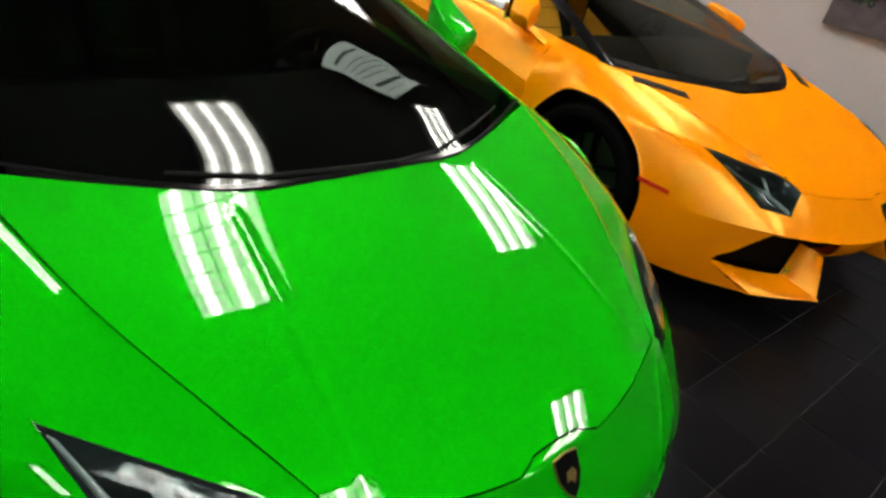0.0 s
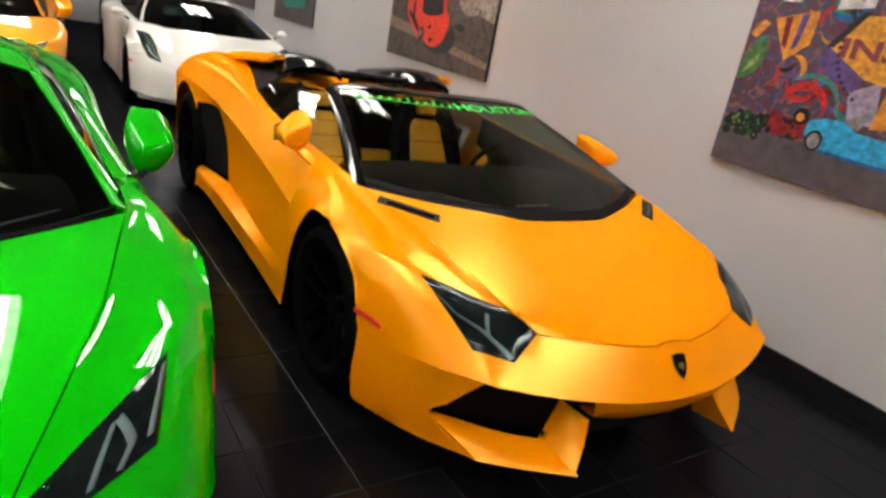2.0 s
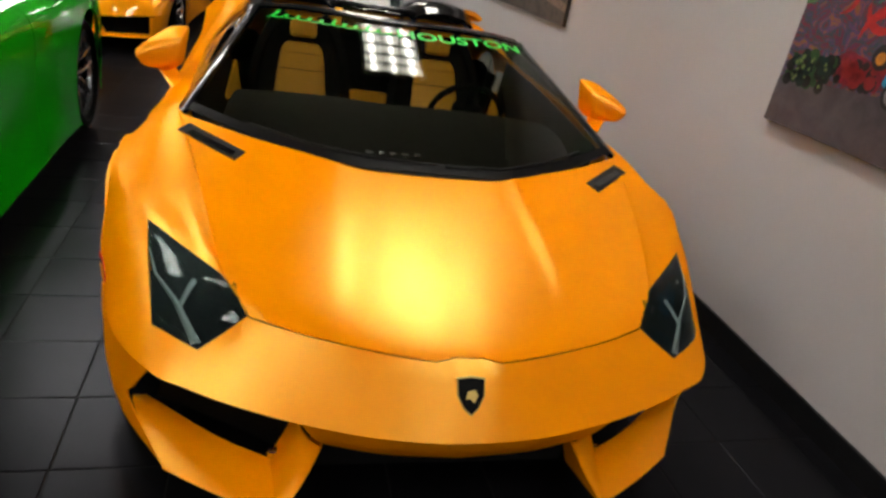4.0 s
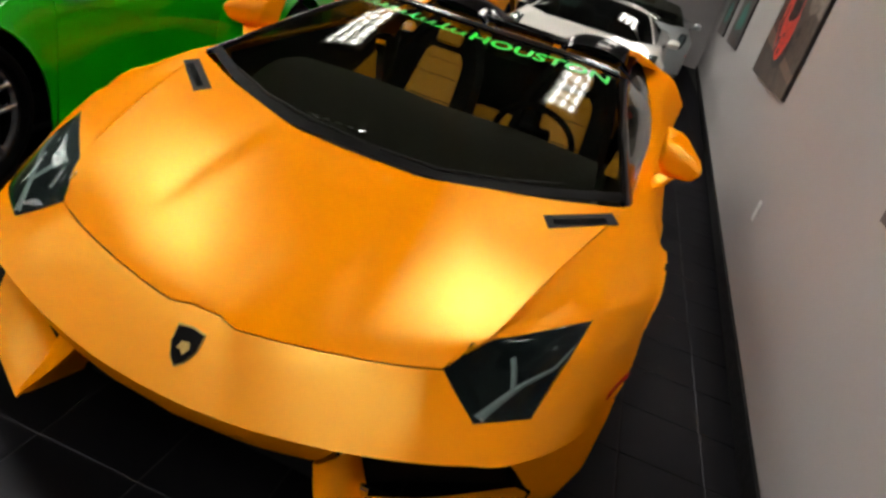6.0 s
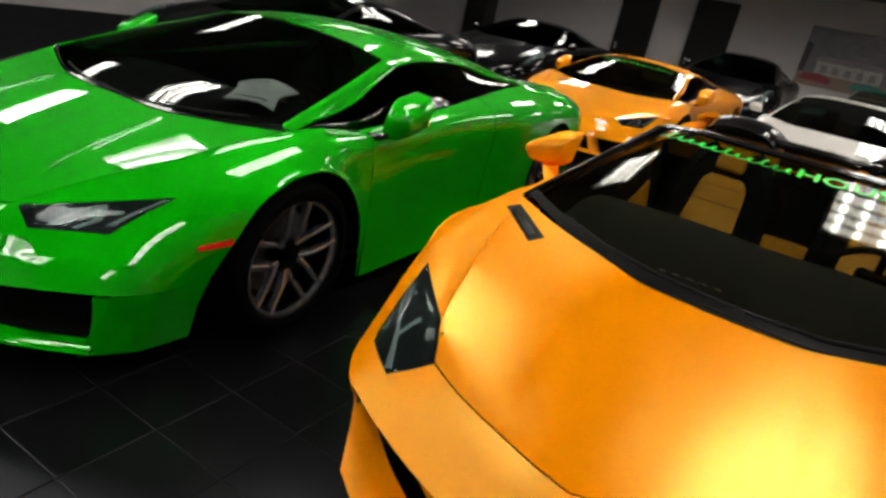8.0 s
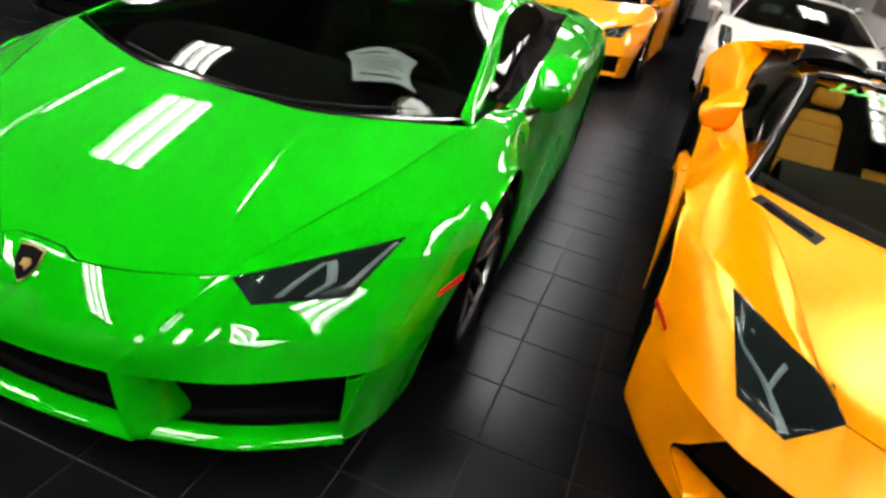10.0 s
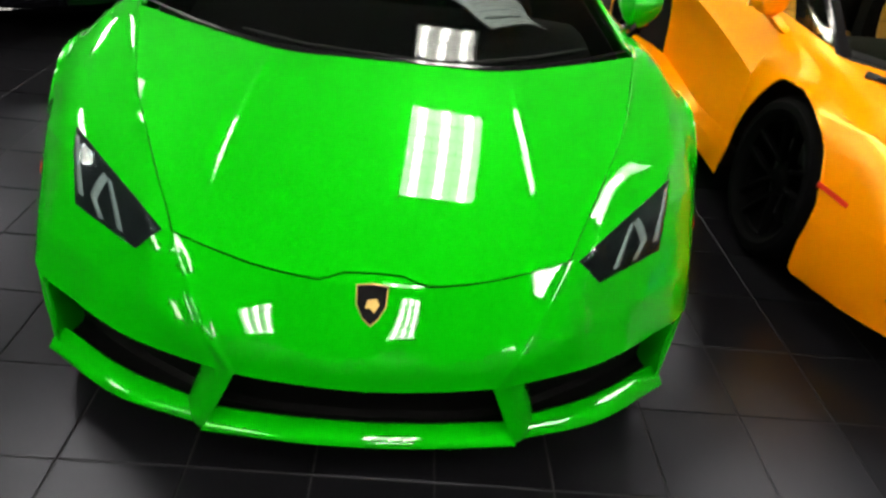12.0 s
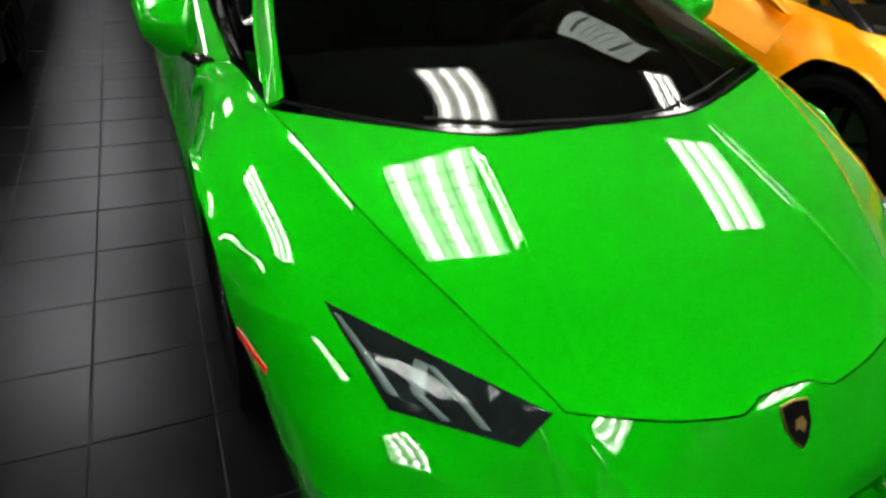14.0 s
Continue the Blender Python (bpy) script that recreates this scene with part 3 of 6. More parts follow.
    g2 = g[i0, cols] * (1 - f) + g[i0 + 1, cols] * f
    ARCH = (0.0, 0.335, 0.372)
    hood = g2[B:, :C2 + 1]
    shell("bonnet", full(hood), body, car, gap=0.0025, sides="flrb")
    shell("front_bumper", full(g2[:B + 1]), body, car, gap=open_seam(g2, C2, 0.0025), sides="b", arches=[ARCH])
    # wing behind the lamp, over the wheel
    W = [[tuple(p) for p in r[3:]] for r in R[3:]]
    W += [
        [(.80, .20, .822), (.848, .20, .814), (.886, .20, .80), (.917, .20, .776), (.944, .20, .732), (.963, .20, .656)],
        [(.806, .33, .812), (.852, .33, .808), (.888, .33, .792), (.917, .33, .753), (.94, .34, .62), (.957, .358, .465)],
        [(.813, .45, .797), (.857, .45, .798), (.891, .45, .778), (.918, .45, .70), (.93, .45, .42), (.938, .43, .13)],
    ]
    wing = sheet(W, k, k)
    wing = widen(wing, 0.016)
    if near:
        wing[:3 * k + 1] = g[3 * k:, C2::3]
        wing = relax(wing, 0, wing.shape[1], 70)
        wing[k:] = relax(wing[k:], 0, wing.shape[1], 150)
    both("wing", wing, body, car, gap=0.0025, sides="lb", arches=[ARCH])
    # corner of the bumper between intake and wheel
    corner = sheet([[(.835, -.735, .345), (.895, -.59, .345), (.912, -.42, .345)], [(.818, -.772, .25), (.872, -.625, .24), (.895, -.45, .24)], [(.785, -.815, .125), (.85, -.66, .115), (.875, -.46, .115)]], 6, 14)
    corner = widen(corner, 0.016)
    both("bumper_corner", corner, body, car, arches=[ARCH])
    # doors and rear quarters
    D = [
        [(.813, .45, .797), (.857, .45, .798), (.891, .45, .778), (.918, .45, .70), (.93, .45, .42), (.938, .45, .13)],
        [(.806, .95, .840), (.852, .95, .826), (.888, .95, .788), (.905, .95, .66), (.88, .95, .38), (.935, .95, .13)],
        [(.785, 1.5, .897), (.86, 1.5, .865), (.905, 1.5, .81), (.915, 1.5, .66), (.885, 1.5, .37), (.94, 1.5, .13)],
        [(.745, 1.95, .935), (.86, 1.95, .895), (.945, 1.95, .81), (.955, 1.95, .64), (.94, 1.95, .37), (.945, 1.95, .13)],
        [(.70, 2.45, .955), (.84, 2.45, .915), (.95, 2.45, .82), (.965, 2.45, .65), (.965, 2.45, .38), (.955, 2.45, .13)],
        [(.66, 2.95, .935), (.82, 2.95, .90), (.935, 2.95, .815), (.958, 2.95, .66), (.955, 2.95, .40), (.94, 2.95, .18)],
        [(.63, 3.32, .88), (.78, 3.30, .855), (.885, 3.27, .78), (.915, 3.24, .64), (.90, 3.24, .42), (.87, 3.22, .24)],
        [(.58, 3.47, .77), (.72, 3.44, .75), (.82, 3.40, .70), (.85, 3.37, .58), (.84, 3.36, .42), (.80, 3.34, .26)],
    ]
    d = widen(sheet(D, k, k), 0.016)
    if near:
        d = relax(d, 0, d.shape[1], 60)
    both("door", d[:int(2.35 * k) + 1], body, car, gap=0.0025, sides="fb")
    both("rear_quarter", d[int(2.35 * k):], body, car, gap=0.002, sides="f", arches=[(2.62, .35, .40)])
    tail = sheet([[(0, 3.52, .82), (.3, 3.50, .81), (.58, 3.47, .77), (.83, 3.38, .68)], [(0, 3.55, .6), (.3, 3.53, .6), (.58, 3.49, .6), (.85, 3.37, .58)], [(0, 3.53, .25), (.3, 3.52, .25), (.58, 3.48, .25), (.8, 3.34, .26)]], 4, 4)
    shell("rear_bumper", full(tail), body, car)
    # windscreen, roof, side glass
    base = [(0, -.184, .789), (.12, -.183, .789), (.36, -.154, .789), (.60, -.048, .806), (.766, .036, .829)]
    ws = sheet([base, [(0, -.03, .8635), (.12, -.029, .8635), (.35, -.003, .861), (.588, .088, .8635), (.744, .162, .868)], [(0, .13, .918), (.12, .131, .9175), (.34, .15, .9135), (.574, .227, .908), (.72, .289, .905)],
                [(0, .30, .976), (.12, .302, .9755), (.33, .32, .970), (.56, .377, .957), (.695, .425, .946)], [(0, .83, 1.136), (.12, .83, 1.135), (.31, .835, 1.122), (.50, .845, 1.096), (.605, .86, 1.07)]], k, k)
    if near:
        e = np.concatenate([mirrored(ws)[:, 20:0:-1], ws], axis=1)
        ws = relax(e, 0, e.shape[1], 30)[:, 20:]
    wso = shell("windscreen", full(ws), GLASS_DARK if not near else GLASS_SMOKE, car, thick=0.004, label="dark tinted windscreen")
    wso.visible_shadow = False
    # black frit along the base of the glass
    shell("windscreen_base", full(np.stack([ws[0] + np.array((0, -.004, .001)), (ws[0] * .4 + ws[1] * .6) + np.array((0, 0, .003))])), BLACK_GLOSS, car, thick=0.003)
    # header and roof
    top = [(0, .83, 1.138), (.12, .83, 1.137), (.31, .835, 1.124), (.50, .845, 1.099), (.605, .86, 1.073), (.64, .88, 1.055)]
    RF = [top, [(0, 1.2, 1.167), (.12, 1.2, 1.166), (.30, 1.2, 1.156), (.47, 1.2, 1.134), (.575, 1.2, 1.108), (.62, 1.2, 1.085)],
          [(0, 1.6, 1.15), (.12, 1.6, 1.15), (.30, 1.6, 1.14), (.46, 1.6, 1.12), (.57, 1.6, 1.09), (.625, 1.6, 1.062)],
          [(0, 2.05, 1.09), (.12, 2.05, 1.09), (.29, 2.05, 1.08), (.46, 2.05, 1.055), (.58, 2.05, 1.02), (.66, 2.05, .99)],
          [(0, 2.5, 1.0), (.12, 2.5, 1.0), (.29, 2.5, .99), (.46, 2.5, .975), (.60, 2.5, .962), (.705, 2.47, .955)],
          [(0, 3.0, .92), (.12, 3.0, .92), (.29, 3.0, .92), (.46, 3.0, .92), (.57, 3.0, .928), (.65, 2.98, .933)],
          [(0, 3.50, .83), (.12, 3.5, .83), (.28, 3.5, .825), (.44, 3.48, .82), (.55, 3.46, .80), (.60, 3.45, .785)]]
    rf = sheet(RF, k, k)
    shell("roof", full(rf[:int(3.1 * k)]), body, car, gap=0.002, sides="b")
    shell("headliner", full(rf[:int(3.1 * k):2] * np.array((.97, 1, 1)) + np.array((0, .01, -.014))), LEATHER_K, car, thick=0.006, label="black headliner")
    shell("engine_cover", full(rf[int(3.1 * k) - 1:]), body, car, gap=0.002, sides="f")
    for s in (1, -1):
        sg = np.array([s, 1, 1])
        # pillar beside the windscreen
        pil = sheet([[(.755, .045, .837), (.772, .035, .832), (.795, .06, .818), (.785, .14, .83)], [(.695, .415, .945), (.716, .412, .937), (.735, .44, .905), (.735, .50, .895)],
                     [(.605, .86, 1.073), (.628, .86, 1.064), (.645, .885, 1.05), (.645, .93, 1.048)]], k, 3)
        shell("windscreen_pillar", pil * sg, body, car, thick=0.01)
        # glass from the pillar back to its point
        gw = sheet([[(.785, .16, .832), (.785, .16, .834), (.783, .17, .836)], [(.811, .50, .803), (.785, .50, .846), (.74, .50, .896)], [(.803, .95, .848), (.74, .95, .955), (.646, .95, 1.05)],
                    [(.783, 1.5, .902), (.72, 1.5, .99), (.628, 1.5, 1.07)], [(.743, 1.95, .938), (.715, 1.95, .97), (.665, 1.95, 1.005)], [(.715, 2.3, .955), (.712, 2.3, .96), (.705, 2.3, .965)]], k, 4)
        sw = shell("side_window", gw * sg, GLASS_DARK, car, thick=0.004, label="dark tinted side window", centre=(0, 1.2, .6))
        sw.visible_shadow = False
        rail = sheet([[(.783, .17, .838), (.79, .15, .84), (.775, .15, .845)], [(.735, .50, .898), (.738, .50, .905), (.72, .50, .91)], [(.644, .93, 1.05), (.648, .93, 1.056), (.625, .93, 1.066)], [(.624, 1.5, 1.072), (.632, 1.5, 1.076), (.60, 1.5, 1.085)],
                      [(.664, 1.98, 1.003), (.672, 1.98, 1.003), (.645, 2.0, 1.008)], [(.705, 2.3, .967), (.715, 2.32, .965), (.69, 2.4, .965)]], k, 3)
        shell("roof_rail", rail * sg, body, car, thick=0.006)
        card = sheet([[(.775, .14, .77), (.782, .90, .82), (.765, 1.50, .875), (.70, 2.1, .93)], [(.73, .14, .30), (.73, .90, .30), (.72, 1.50, .30), (.66, 2.1, .40)]], 4, 6)
        shell("door_card", card * sg, LEATHER_K, car, thick=0.008, centre=(2 * s, 1, .5), label="black inner door trim")
        # mirror: stalk and shell
        mo = hull("door_mirror", [(x * s, y, z) for x, y, z in ((.885, .55, .835), (.88, .61, .955), (.92, .515, .89), (1.04, .54, .85), (1.03, .525, .91), (.915, .72, 1.0), (1.015, .715, .995),
                                                                (1.055, .70, .94), (1.04, .66, .85), (.905, .50, .79), (.98, .55, .785), (.885, .69, .86))], body, car, .016 if near else .006)
        shell("mirror_glass", np.stack([np.array([(.915, .70, .855), (1.035, .697, .855)]), np.array([(.935, .712, .97), (1.02, .705, .965)])]) * sg, CHROME, mo, thick=0.006, centre=(.96 * s, .4, .86), label="mirror glass")
        shell("mirror_stalk", sheet([[(.86, .44, .80), (.865, .52, .80)], [(.90, .475, .795), (.905, .545, .795)], [(.935, .51, .815), (.94, .57, .82)]], 3, 3) * sg, BLACK_GLOSS, mo, thick=0.018, label="black stalk")
        # marker lamp
        skin_w = Skin(wing * sg, g2 * sg)
        ml = skin_w.lay(quad_grid((.929, -.478, .474), (.929, -.478, .49), (.958, -.352, .503), (.958, -.352, .475), 8, 3) * sg, 0.003)
        shell("side_marker", ml, RED_LENS, car, thick=0.003, label="red side marker lens")
        lamp(car, Skin(g2[:B + 1] * sg, g2[B:, :C2 + 1] * sg, wing * sg), (.816, -.488, .649), (.488, -.82, .551), (.553, -.833, .502), (.745, -.682, .515),
             [(.10, .96, .018, .82, .88, .045), (.20, .57, .032, .70, .68, .045), (.70, .68, .045, .92, .54, .04), (.20, .53, .028, .85, .26, .04)], s)
    skin = Skin(full(g2))
    shield(car, skin, (0, -.958, .484), 0.088)
    # intakes: dark recess, strakes and lip
    rec = sheet([[(0, -.98, .335), (.3, -.955, .335), (.55, -.84, .34), (.83, -.66, .345)], [(0, -.97, .16), (.3, -.945, .16), (.55, -.83, .16), (.81, -.66, .16)], [(0, -1.05, .156), (.3, -1.03, .156), (.55, -.925, .154), (.81, -.745, .15)]], 4, 6)
    shell("intake_grille", full(rec), MESH_BLACK, car, thick=0.01, label="black mesh behind the air intakes")
    lips = [[(0, -1.022, .172), (.16, -1.016, .172), (.352, -.995, .172)], [(0, -1.034, .184), (.16, -1.028, .184), (.354, -1.008, .184)], [(0, -1.072, .176), (.16, -1.066, .176), (.365, -1.043, .174)],
            [(0, -1.080, .152), (.16, -1.074, .152), (.375, -1.05, .150)], [(0, -.98, .135), (.16, -.975, .135), (.37, -.955, .135)]]
    shell("front_lip", full(sheet(lips, 4, 6)), body, car, thick=0.008, centre=(0, -.9, .16))
    for s in (1, -1):
        sg = np.array([s, 1, 1])
        ol = sheet([[(.412, -.968, .170), (.60, -.885, .168), (.80, -.745, .166)], [(.410, -.978, .180), (.602, -.895, .178), (.805, -.757, .176)], [(.405, -1.012, .172), (.605, -.935, .168), (.818, -.790, .164)], [(.40, -1.02, .147), (.61, -.943, .142), (.826, -.794, .138)], [(.40, -.90, .135), (.60, -.80, .13), (.81, -.68, .125)]], 4, 8)
        shell("side_lip", ol * sg, body, car, thick=0.008, centre=(.58 * s, -.75, .16))
        st = sheet([[(.29, -1.03, .33), (.33, -1.018, .33), (.372, -.99, .33)], [(.325, -1.043, .25), (.355, -1.028, .25), (.388, -.985, .25)], [(.362, -1.053, .175), (.39, -1.038, .175), (.422, -.985, .175)], [(.372, -1.045, .150), (.395, -1.03, .150), (.42, -.985, .150)]], 5, 5)
        post = sheet([[(.788, -.68, z), (.804, -.774 - .01 * (z < .2), z), (.838, -.738 - .012 * (z < .2), z), (.865, -.67, z)] for z in (.135, .19, .26, .335)], 4, 5)
        shell("intake_post", post * sg, body, car, thick=0.006, centre=(.8 * s, -.5, .25))
        stk = np.concatenate([st[:, :1] + np.array((-.015, .09, 0)), st, st[:, -1:] + np.array((.004, .10, 0))], axis=1)
        shell("intake_strake", stk * sg, body, car, thick=0.006, centre=(.36 * s, -.9, .2))
    # floor pan and wheel houses keep the underside dark
    part("floor_pan", box_bm(1.5, 3.5, 0.03, (0, 1.5, .13)), BLACK_MATT, car)
    part("inner_body", box_bm(1.0, 0.6, 0.34, (0, -.25, .34)), BLACK_MATT, car)
    part("cabin_tub", box_bm(1.45, 1.9, .30, (0, 1.05, .33)), BLACK_MATT, car)
    part("engine_bay", box_bm(1.15, 1.3, .55, (0, 2.75, .45)), BLACK_MATT, car)
    cabin(car, 0.0, LEATHER_K)
    for s in (1, -1):
        wheel(car, (.845 * s, 0, .327), s, .327, .245, .247, RIM, label="polished grey alloy wheel with low-profile tyre", detail=near)
        wheel(car, (.80 * s, 2.62, .348), s, .348, .30, .255, RIM, label="polished grey alloy wheel with wide tyre", detail=near)
        part("wheel_house", box_bm(.10, .80, .60, (.56 * s, 0, .40)), BLACK_MATT, car)
    return car, full(ws)


def cabin(car, dy, leather, open_top=False):
    """Dashboard, steering wheel and two seats."""
    dash = sheet([[(0, -.18 + dy, .70), (.35, -.12 + dy, .70), (.70, .06 + dy, .70)], [(0, .10 + dy, .80), (.35, .14 + dy, .80), (.68, .25 + dy, .79)], [(0, .42 + dy, .81), (.35, .45 + dy, .81), (.66, .48 + dy, .79)], [(0, .55 + dy, .72), (.35, .56 + dy, .73), (.66, .58 + dy, .72)], [(0, .58 + dy, .50), (.35, .58 + dy, .50), (.66, .60 + dy, .50)]], 5, 5)
    shell("dashboard", full(dash), DASH if open_top else LEATHER_K, car, thick=0.01)
    for x in (-.39, .39):
        s = new("seat")
        s.parent = car
        s.matrix_basis = pose(x, 0, 0)
        tagged(s, "sport seat with high backrest")
        # a narrow upholstered panel in a wide black shell with a small headrest pad
        rows = [(.15, 1.26, .38), (.145, 1.37, .46), (.138, 1.46, .60), (.128, 1.53, .71), (.116, 1.565, .785), (.085, 1.58, .825)]
        back = sheet([[(-w, y + .02 + dy, z), (-w * .6, y + dy, z + .004), (w * .6, y + dy, z + .004), (w, y + .02 + dy, z)] for w, y, z in rows], 4, 4)
        shell("backrest", back, leather, s, thick=0.04, centre=(0, 2.6, .6))
        for r in (7, 11, 15):
            seam = np.stack([back[r] + np.array((0, -.003, 0)), back[r] * .85 + back[r + 1] * .15 + np.array((0, -.003, 0))])
            shell("seam", seam, LEATHER_K, s, thick=0.002, centre=(0, 2.6, .6), label="stitched seam")
        rows = [(.24, 1.34, .36), (.25, 1.42, .46), (.24, 1.51, .62), (.21, 1.585, .78), (.15, 1.64, .90), (.09, 1.66, .955)]
        tub = sheet([[(-w, y - .03 + dy, z), (-w * .75, y + .015 + dy, z), (w * .75, y + .015 + dy, z), (w, y - .03 + dy, z)] for w, y, z in rows], 4, 4)
        shell("seat_shell", tub, LEATHER_K, s, thick=0.05, centre=(0, 3.0, .6))
        part("headrest_pad", box_bm(.15, .05, .09, (0, 1.61 + dy, .90), .022, rot=Matrix.Rotation(-.3, 3, "X")), leather, s, smooth=True)
        part("seat_cushion", box_bm(.46, .50, .14, (0, 1.04 + dy, .34), .05), LEATHER_K, s, smooth=True)
    sw = new("steering_wheel")
    sw.parent = car
    sw.matrix_basis = pose(.36, .66 + dy, .74, 0, 0, 0) @ Matrix.Rotation(math.radians(-68), 4, "X")
    tagged(sw, "black leather steering wheel")
    bm = bmesh.new()
    n, q = 32, 8
    ring = [[bm.verts.new(((.175 + .015 * math.cos(b)) * math.cos(a), (.165 + .015 * math.cos(b)) * math.sin(a), .015 * math.sin(b))) for b in [2 * math.pi * j / q for j in range(q)]] for a in [2 * math.pi * i / n for i in range(n)]]
    for i in range(n):
        for j in range(q):
            bm.faces.new((ring[i][j], ring[(i + 1) % n][j], ring[(i + 1) % n][(j + 1) % q], ring[i][(j + 1) % q]))
    part("wheel_rim", bm, LEATHER_K, sw, smooth=True)
    part("wheel_boss", box_bm(.14, .11, .05, (0, -.01, .0), .015), LEATHER_K, sw, smooth=True)
    for a in (0, math.pi, -math.pi / 2):
        part("wheel_spoke", box_bm(.12, .03, .012, (.115 * math.cos(a), .115 * math.sin(a), 0), .004, rot=Matrix.Rotation(a, 3, "Z")), BLACK_GLOSS, sw)
    part("rear_bulkhead", box_bm(1.2, .06, .45, (0, 1.72 + dy, .65)), LEATHER_K, car)


green_car, _g = wedge_coupe(pose(-2.501, -0.300, 0, 0, 0, 2.896), GREEN, "glossy bright green wedge sports coupe on dark tiles", "parked sports cars")
orange_car, orange_ws = wedge_coupe(pose(-2.58, 5.8, 0, 0, 0, -1.5), ORANGE, "glossy orange-yellow wedge sports coupe", "parked sports cars", near=False)


# ---- the satin yellow roadster ----
def roadster(m, body):
    car = empty("roadster", m, "satin yellow wedge roadster with black windscreen frame, roof open", "car", "parked sports cars")
    k = 10
    R = [
        [(0, -1.057, .406), (.085, -1.055, .407), (.22, -1.040, .411), (.395, -1.0, .42), (.55, -.95, .435), (.66, -.902, .447), (.750, -.848, .456), (.87, -.655, .44), (.965, -.335, .40)],
        [(0, -1.0, .481), (.085, -.997, .482), (.22, -.976, .486), (.39, -.929, .495), (.54, -.887, .506), (.644, -.852, .525), (.768, -.77, .535), (.895, -.56, .53), (.98, -.295, .505)],
        [(0, -.943, .555), (.085, -.938, .556), (.22, -.91, .561), (.40, -.855, .57), (.531, -.797, .58), (.64, -.735, .592), (.748, -.655, .607), (.882, -.47, .615), (.972, -.235, .595)],
        [(0, -.73, .633), (.085, -.73, .634), (.22, -.715, .637), (.41, -.695, .640), (.602, -.675, .642), (.69, -.60, .650), (.785, -.50, .673), (.895, -.36, .694), (.984, -.155, .66)],
        [(0, -.44, .718), (.085, -.44, .719), (.24, -.44, .722), (.46, -.42, .725), (.685, -.38, .728), (.765, -.31, .741), (.842, -.23, .759), (.922, -.15, .756), (.984, -.06, .70)],
        [(0, -.235, .775), (.085, -.235, .776), (.275, -.22, .783), (.55, -.085, .798), (.805, .085, .812), (.86, .10, .819), (.907, .10, .816), (.95, .10, .786), (.984, .08, .71)],
    ]
    kc = 3 * k
    g = sheet(R, k, kc)
    xs = g[:, :, 0]
    # power bulge of the bonnet with its soft edge
    rows = np.linspace(0, 5, g.shape[0])[:, None]
    edge = 0.30 - 0.02 * (rows - 3)
    soft = 1 / (1 + np.exp((xs - edge) / 0.013))
    g[:, :, 2] += 0.006 * (1 - soft) * np.clip(rows - 2.2, 0, 1) * np.clip((0.60 - xs) / 0.2, 0, 1)
    B = 2 * k
    idx = np.arange(g.shape[0])[:, None] + np.zeros((1, g.shape[1]))
    bump = np.clip((0.085 - xs[B]) / 0.05, 0, 1)[None, :] * 0.10 * k
    w = np.clip(1 - np.abs(np.arange(g.shape[0]) - B) / k, 0, 1)[:, None]
    idx = np.clip(idx + bump * w, 0, g.shape[0] - 1)
    i0 = np.minimum(idx.astype(int), g.shape[0] - 2)
    f = (idx - i0)[:, :, None]
    cols = np.arange(g.shape[1])[None, :]
    g2 = g[i0, cols] * (1 - f) + g[i0 + 1, cols] * f
    C = 4 * kc
    g2[:, C:] = relax(g2[:, C:], 0, g2.shape[1] - C, 250)
    e = np.concatenate([mirrored(g2[:B + 1])[:, 40:0:-1], g2[:B + 1]], axis=1)
    g2[:B + 1] = relax(e, 0, e.shape[1], 60)[:, 40:]
    ARCH = (0.02, .335, .375)
    shell("bonnet", full(g2[B:, :C + 1]), body, car, gap=0.0022, sides="flr")
    shell("front_bumper", full(g2[:B + 1]), body, car, gap=open_seam(g2, C, 0.0022), sides="b", arches=[ARCH])
    # chin: the underside of the nose folds back
    chin = sheet([[(0, -1.057, .406), (.22, -1.040, .411), (.395, -1.0, .42)], [(0, -1.03, .348), (.20, -1.015, .35), (.36, -.98, .358)], [(0, -.985, .298), (.18, -.97, .30), (.32, -.945, .31)], [(0, -.90, .29), (.18, -.89, .29), (.31, -.87, .30)]], 5, 6)
    shell("chin", full(chin), body, car, thick=0.006)
    W = [[tuple(p) for p in r[4:]] for r in R[2:]]
    W += [
        [(.80, .22, .822), (.856, .22, .83), (.905, .22, .813), (.952, .22, .758), (.984, .22, .665)],
        [(.808, .33, .829), (.866, .33, .824), (.918, .33, .785), (.962, .34, .70), (.984, .36, .46)],
        [(.815, .42, .834), (.878, .42, .808), (.932, .42, .745), (.984, .42, .63), (.985, .41, .20)],
    ]
    wing = sheet(W, k, k)
    wing[:3 * k + 1] = g2[B:, C::3]
    wing[k:] = relax(wing[k:], 0, wing.shape[1], 220)
    both("wing", wing, body, car, gap=0.0022, sides="lb", arches=[ARCH])
    corner = sheet([[(.750, -.848, .455), (.87, -.655, .44), (.965, -.335, .40)], [(.80, -.76, .34), (.89, -.60, .32), (.968, -.345, .30)], [(.828, -.697, .25), (.895, -.57, .20), (.965, -.36, .16)], [(.724, -.842, .155), (.86, -.62, .14), (.955, -.38, .13)]], 6, 8)
    both("bumper_corner", corner, body, car, arches=[ARCH])
    # doors: a sharp line rises along the flank, hollow below it, with a ledge at the sill
    DU = [
        [(.815, .42, .834), (.905, .42, .782), (.985, .42, .63)],
        [(.832, .95, .858), (.885, .95, .825), (.968, .95, .69)],
        [(.825, 1.30, .878), (.882, 1.30, .845), (.962, 1.30, .722)],
    ]
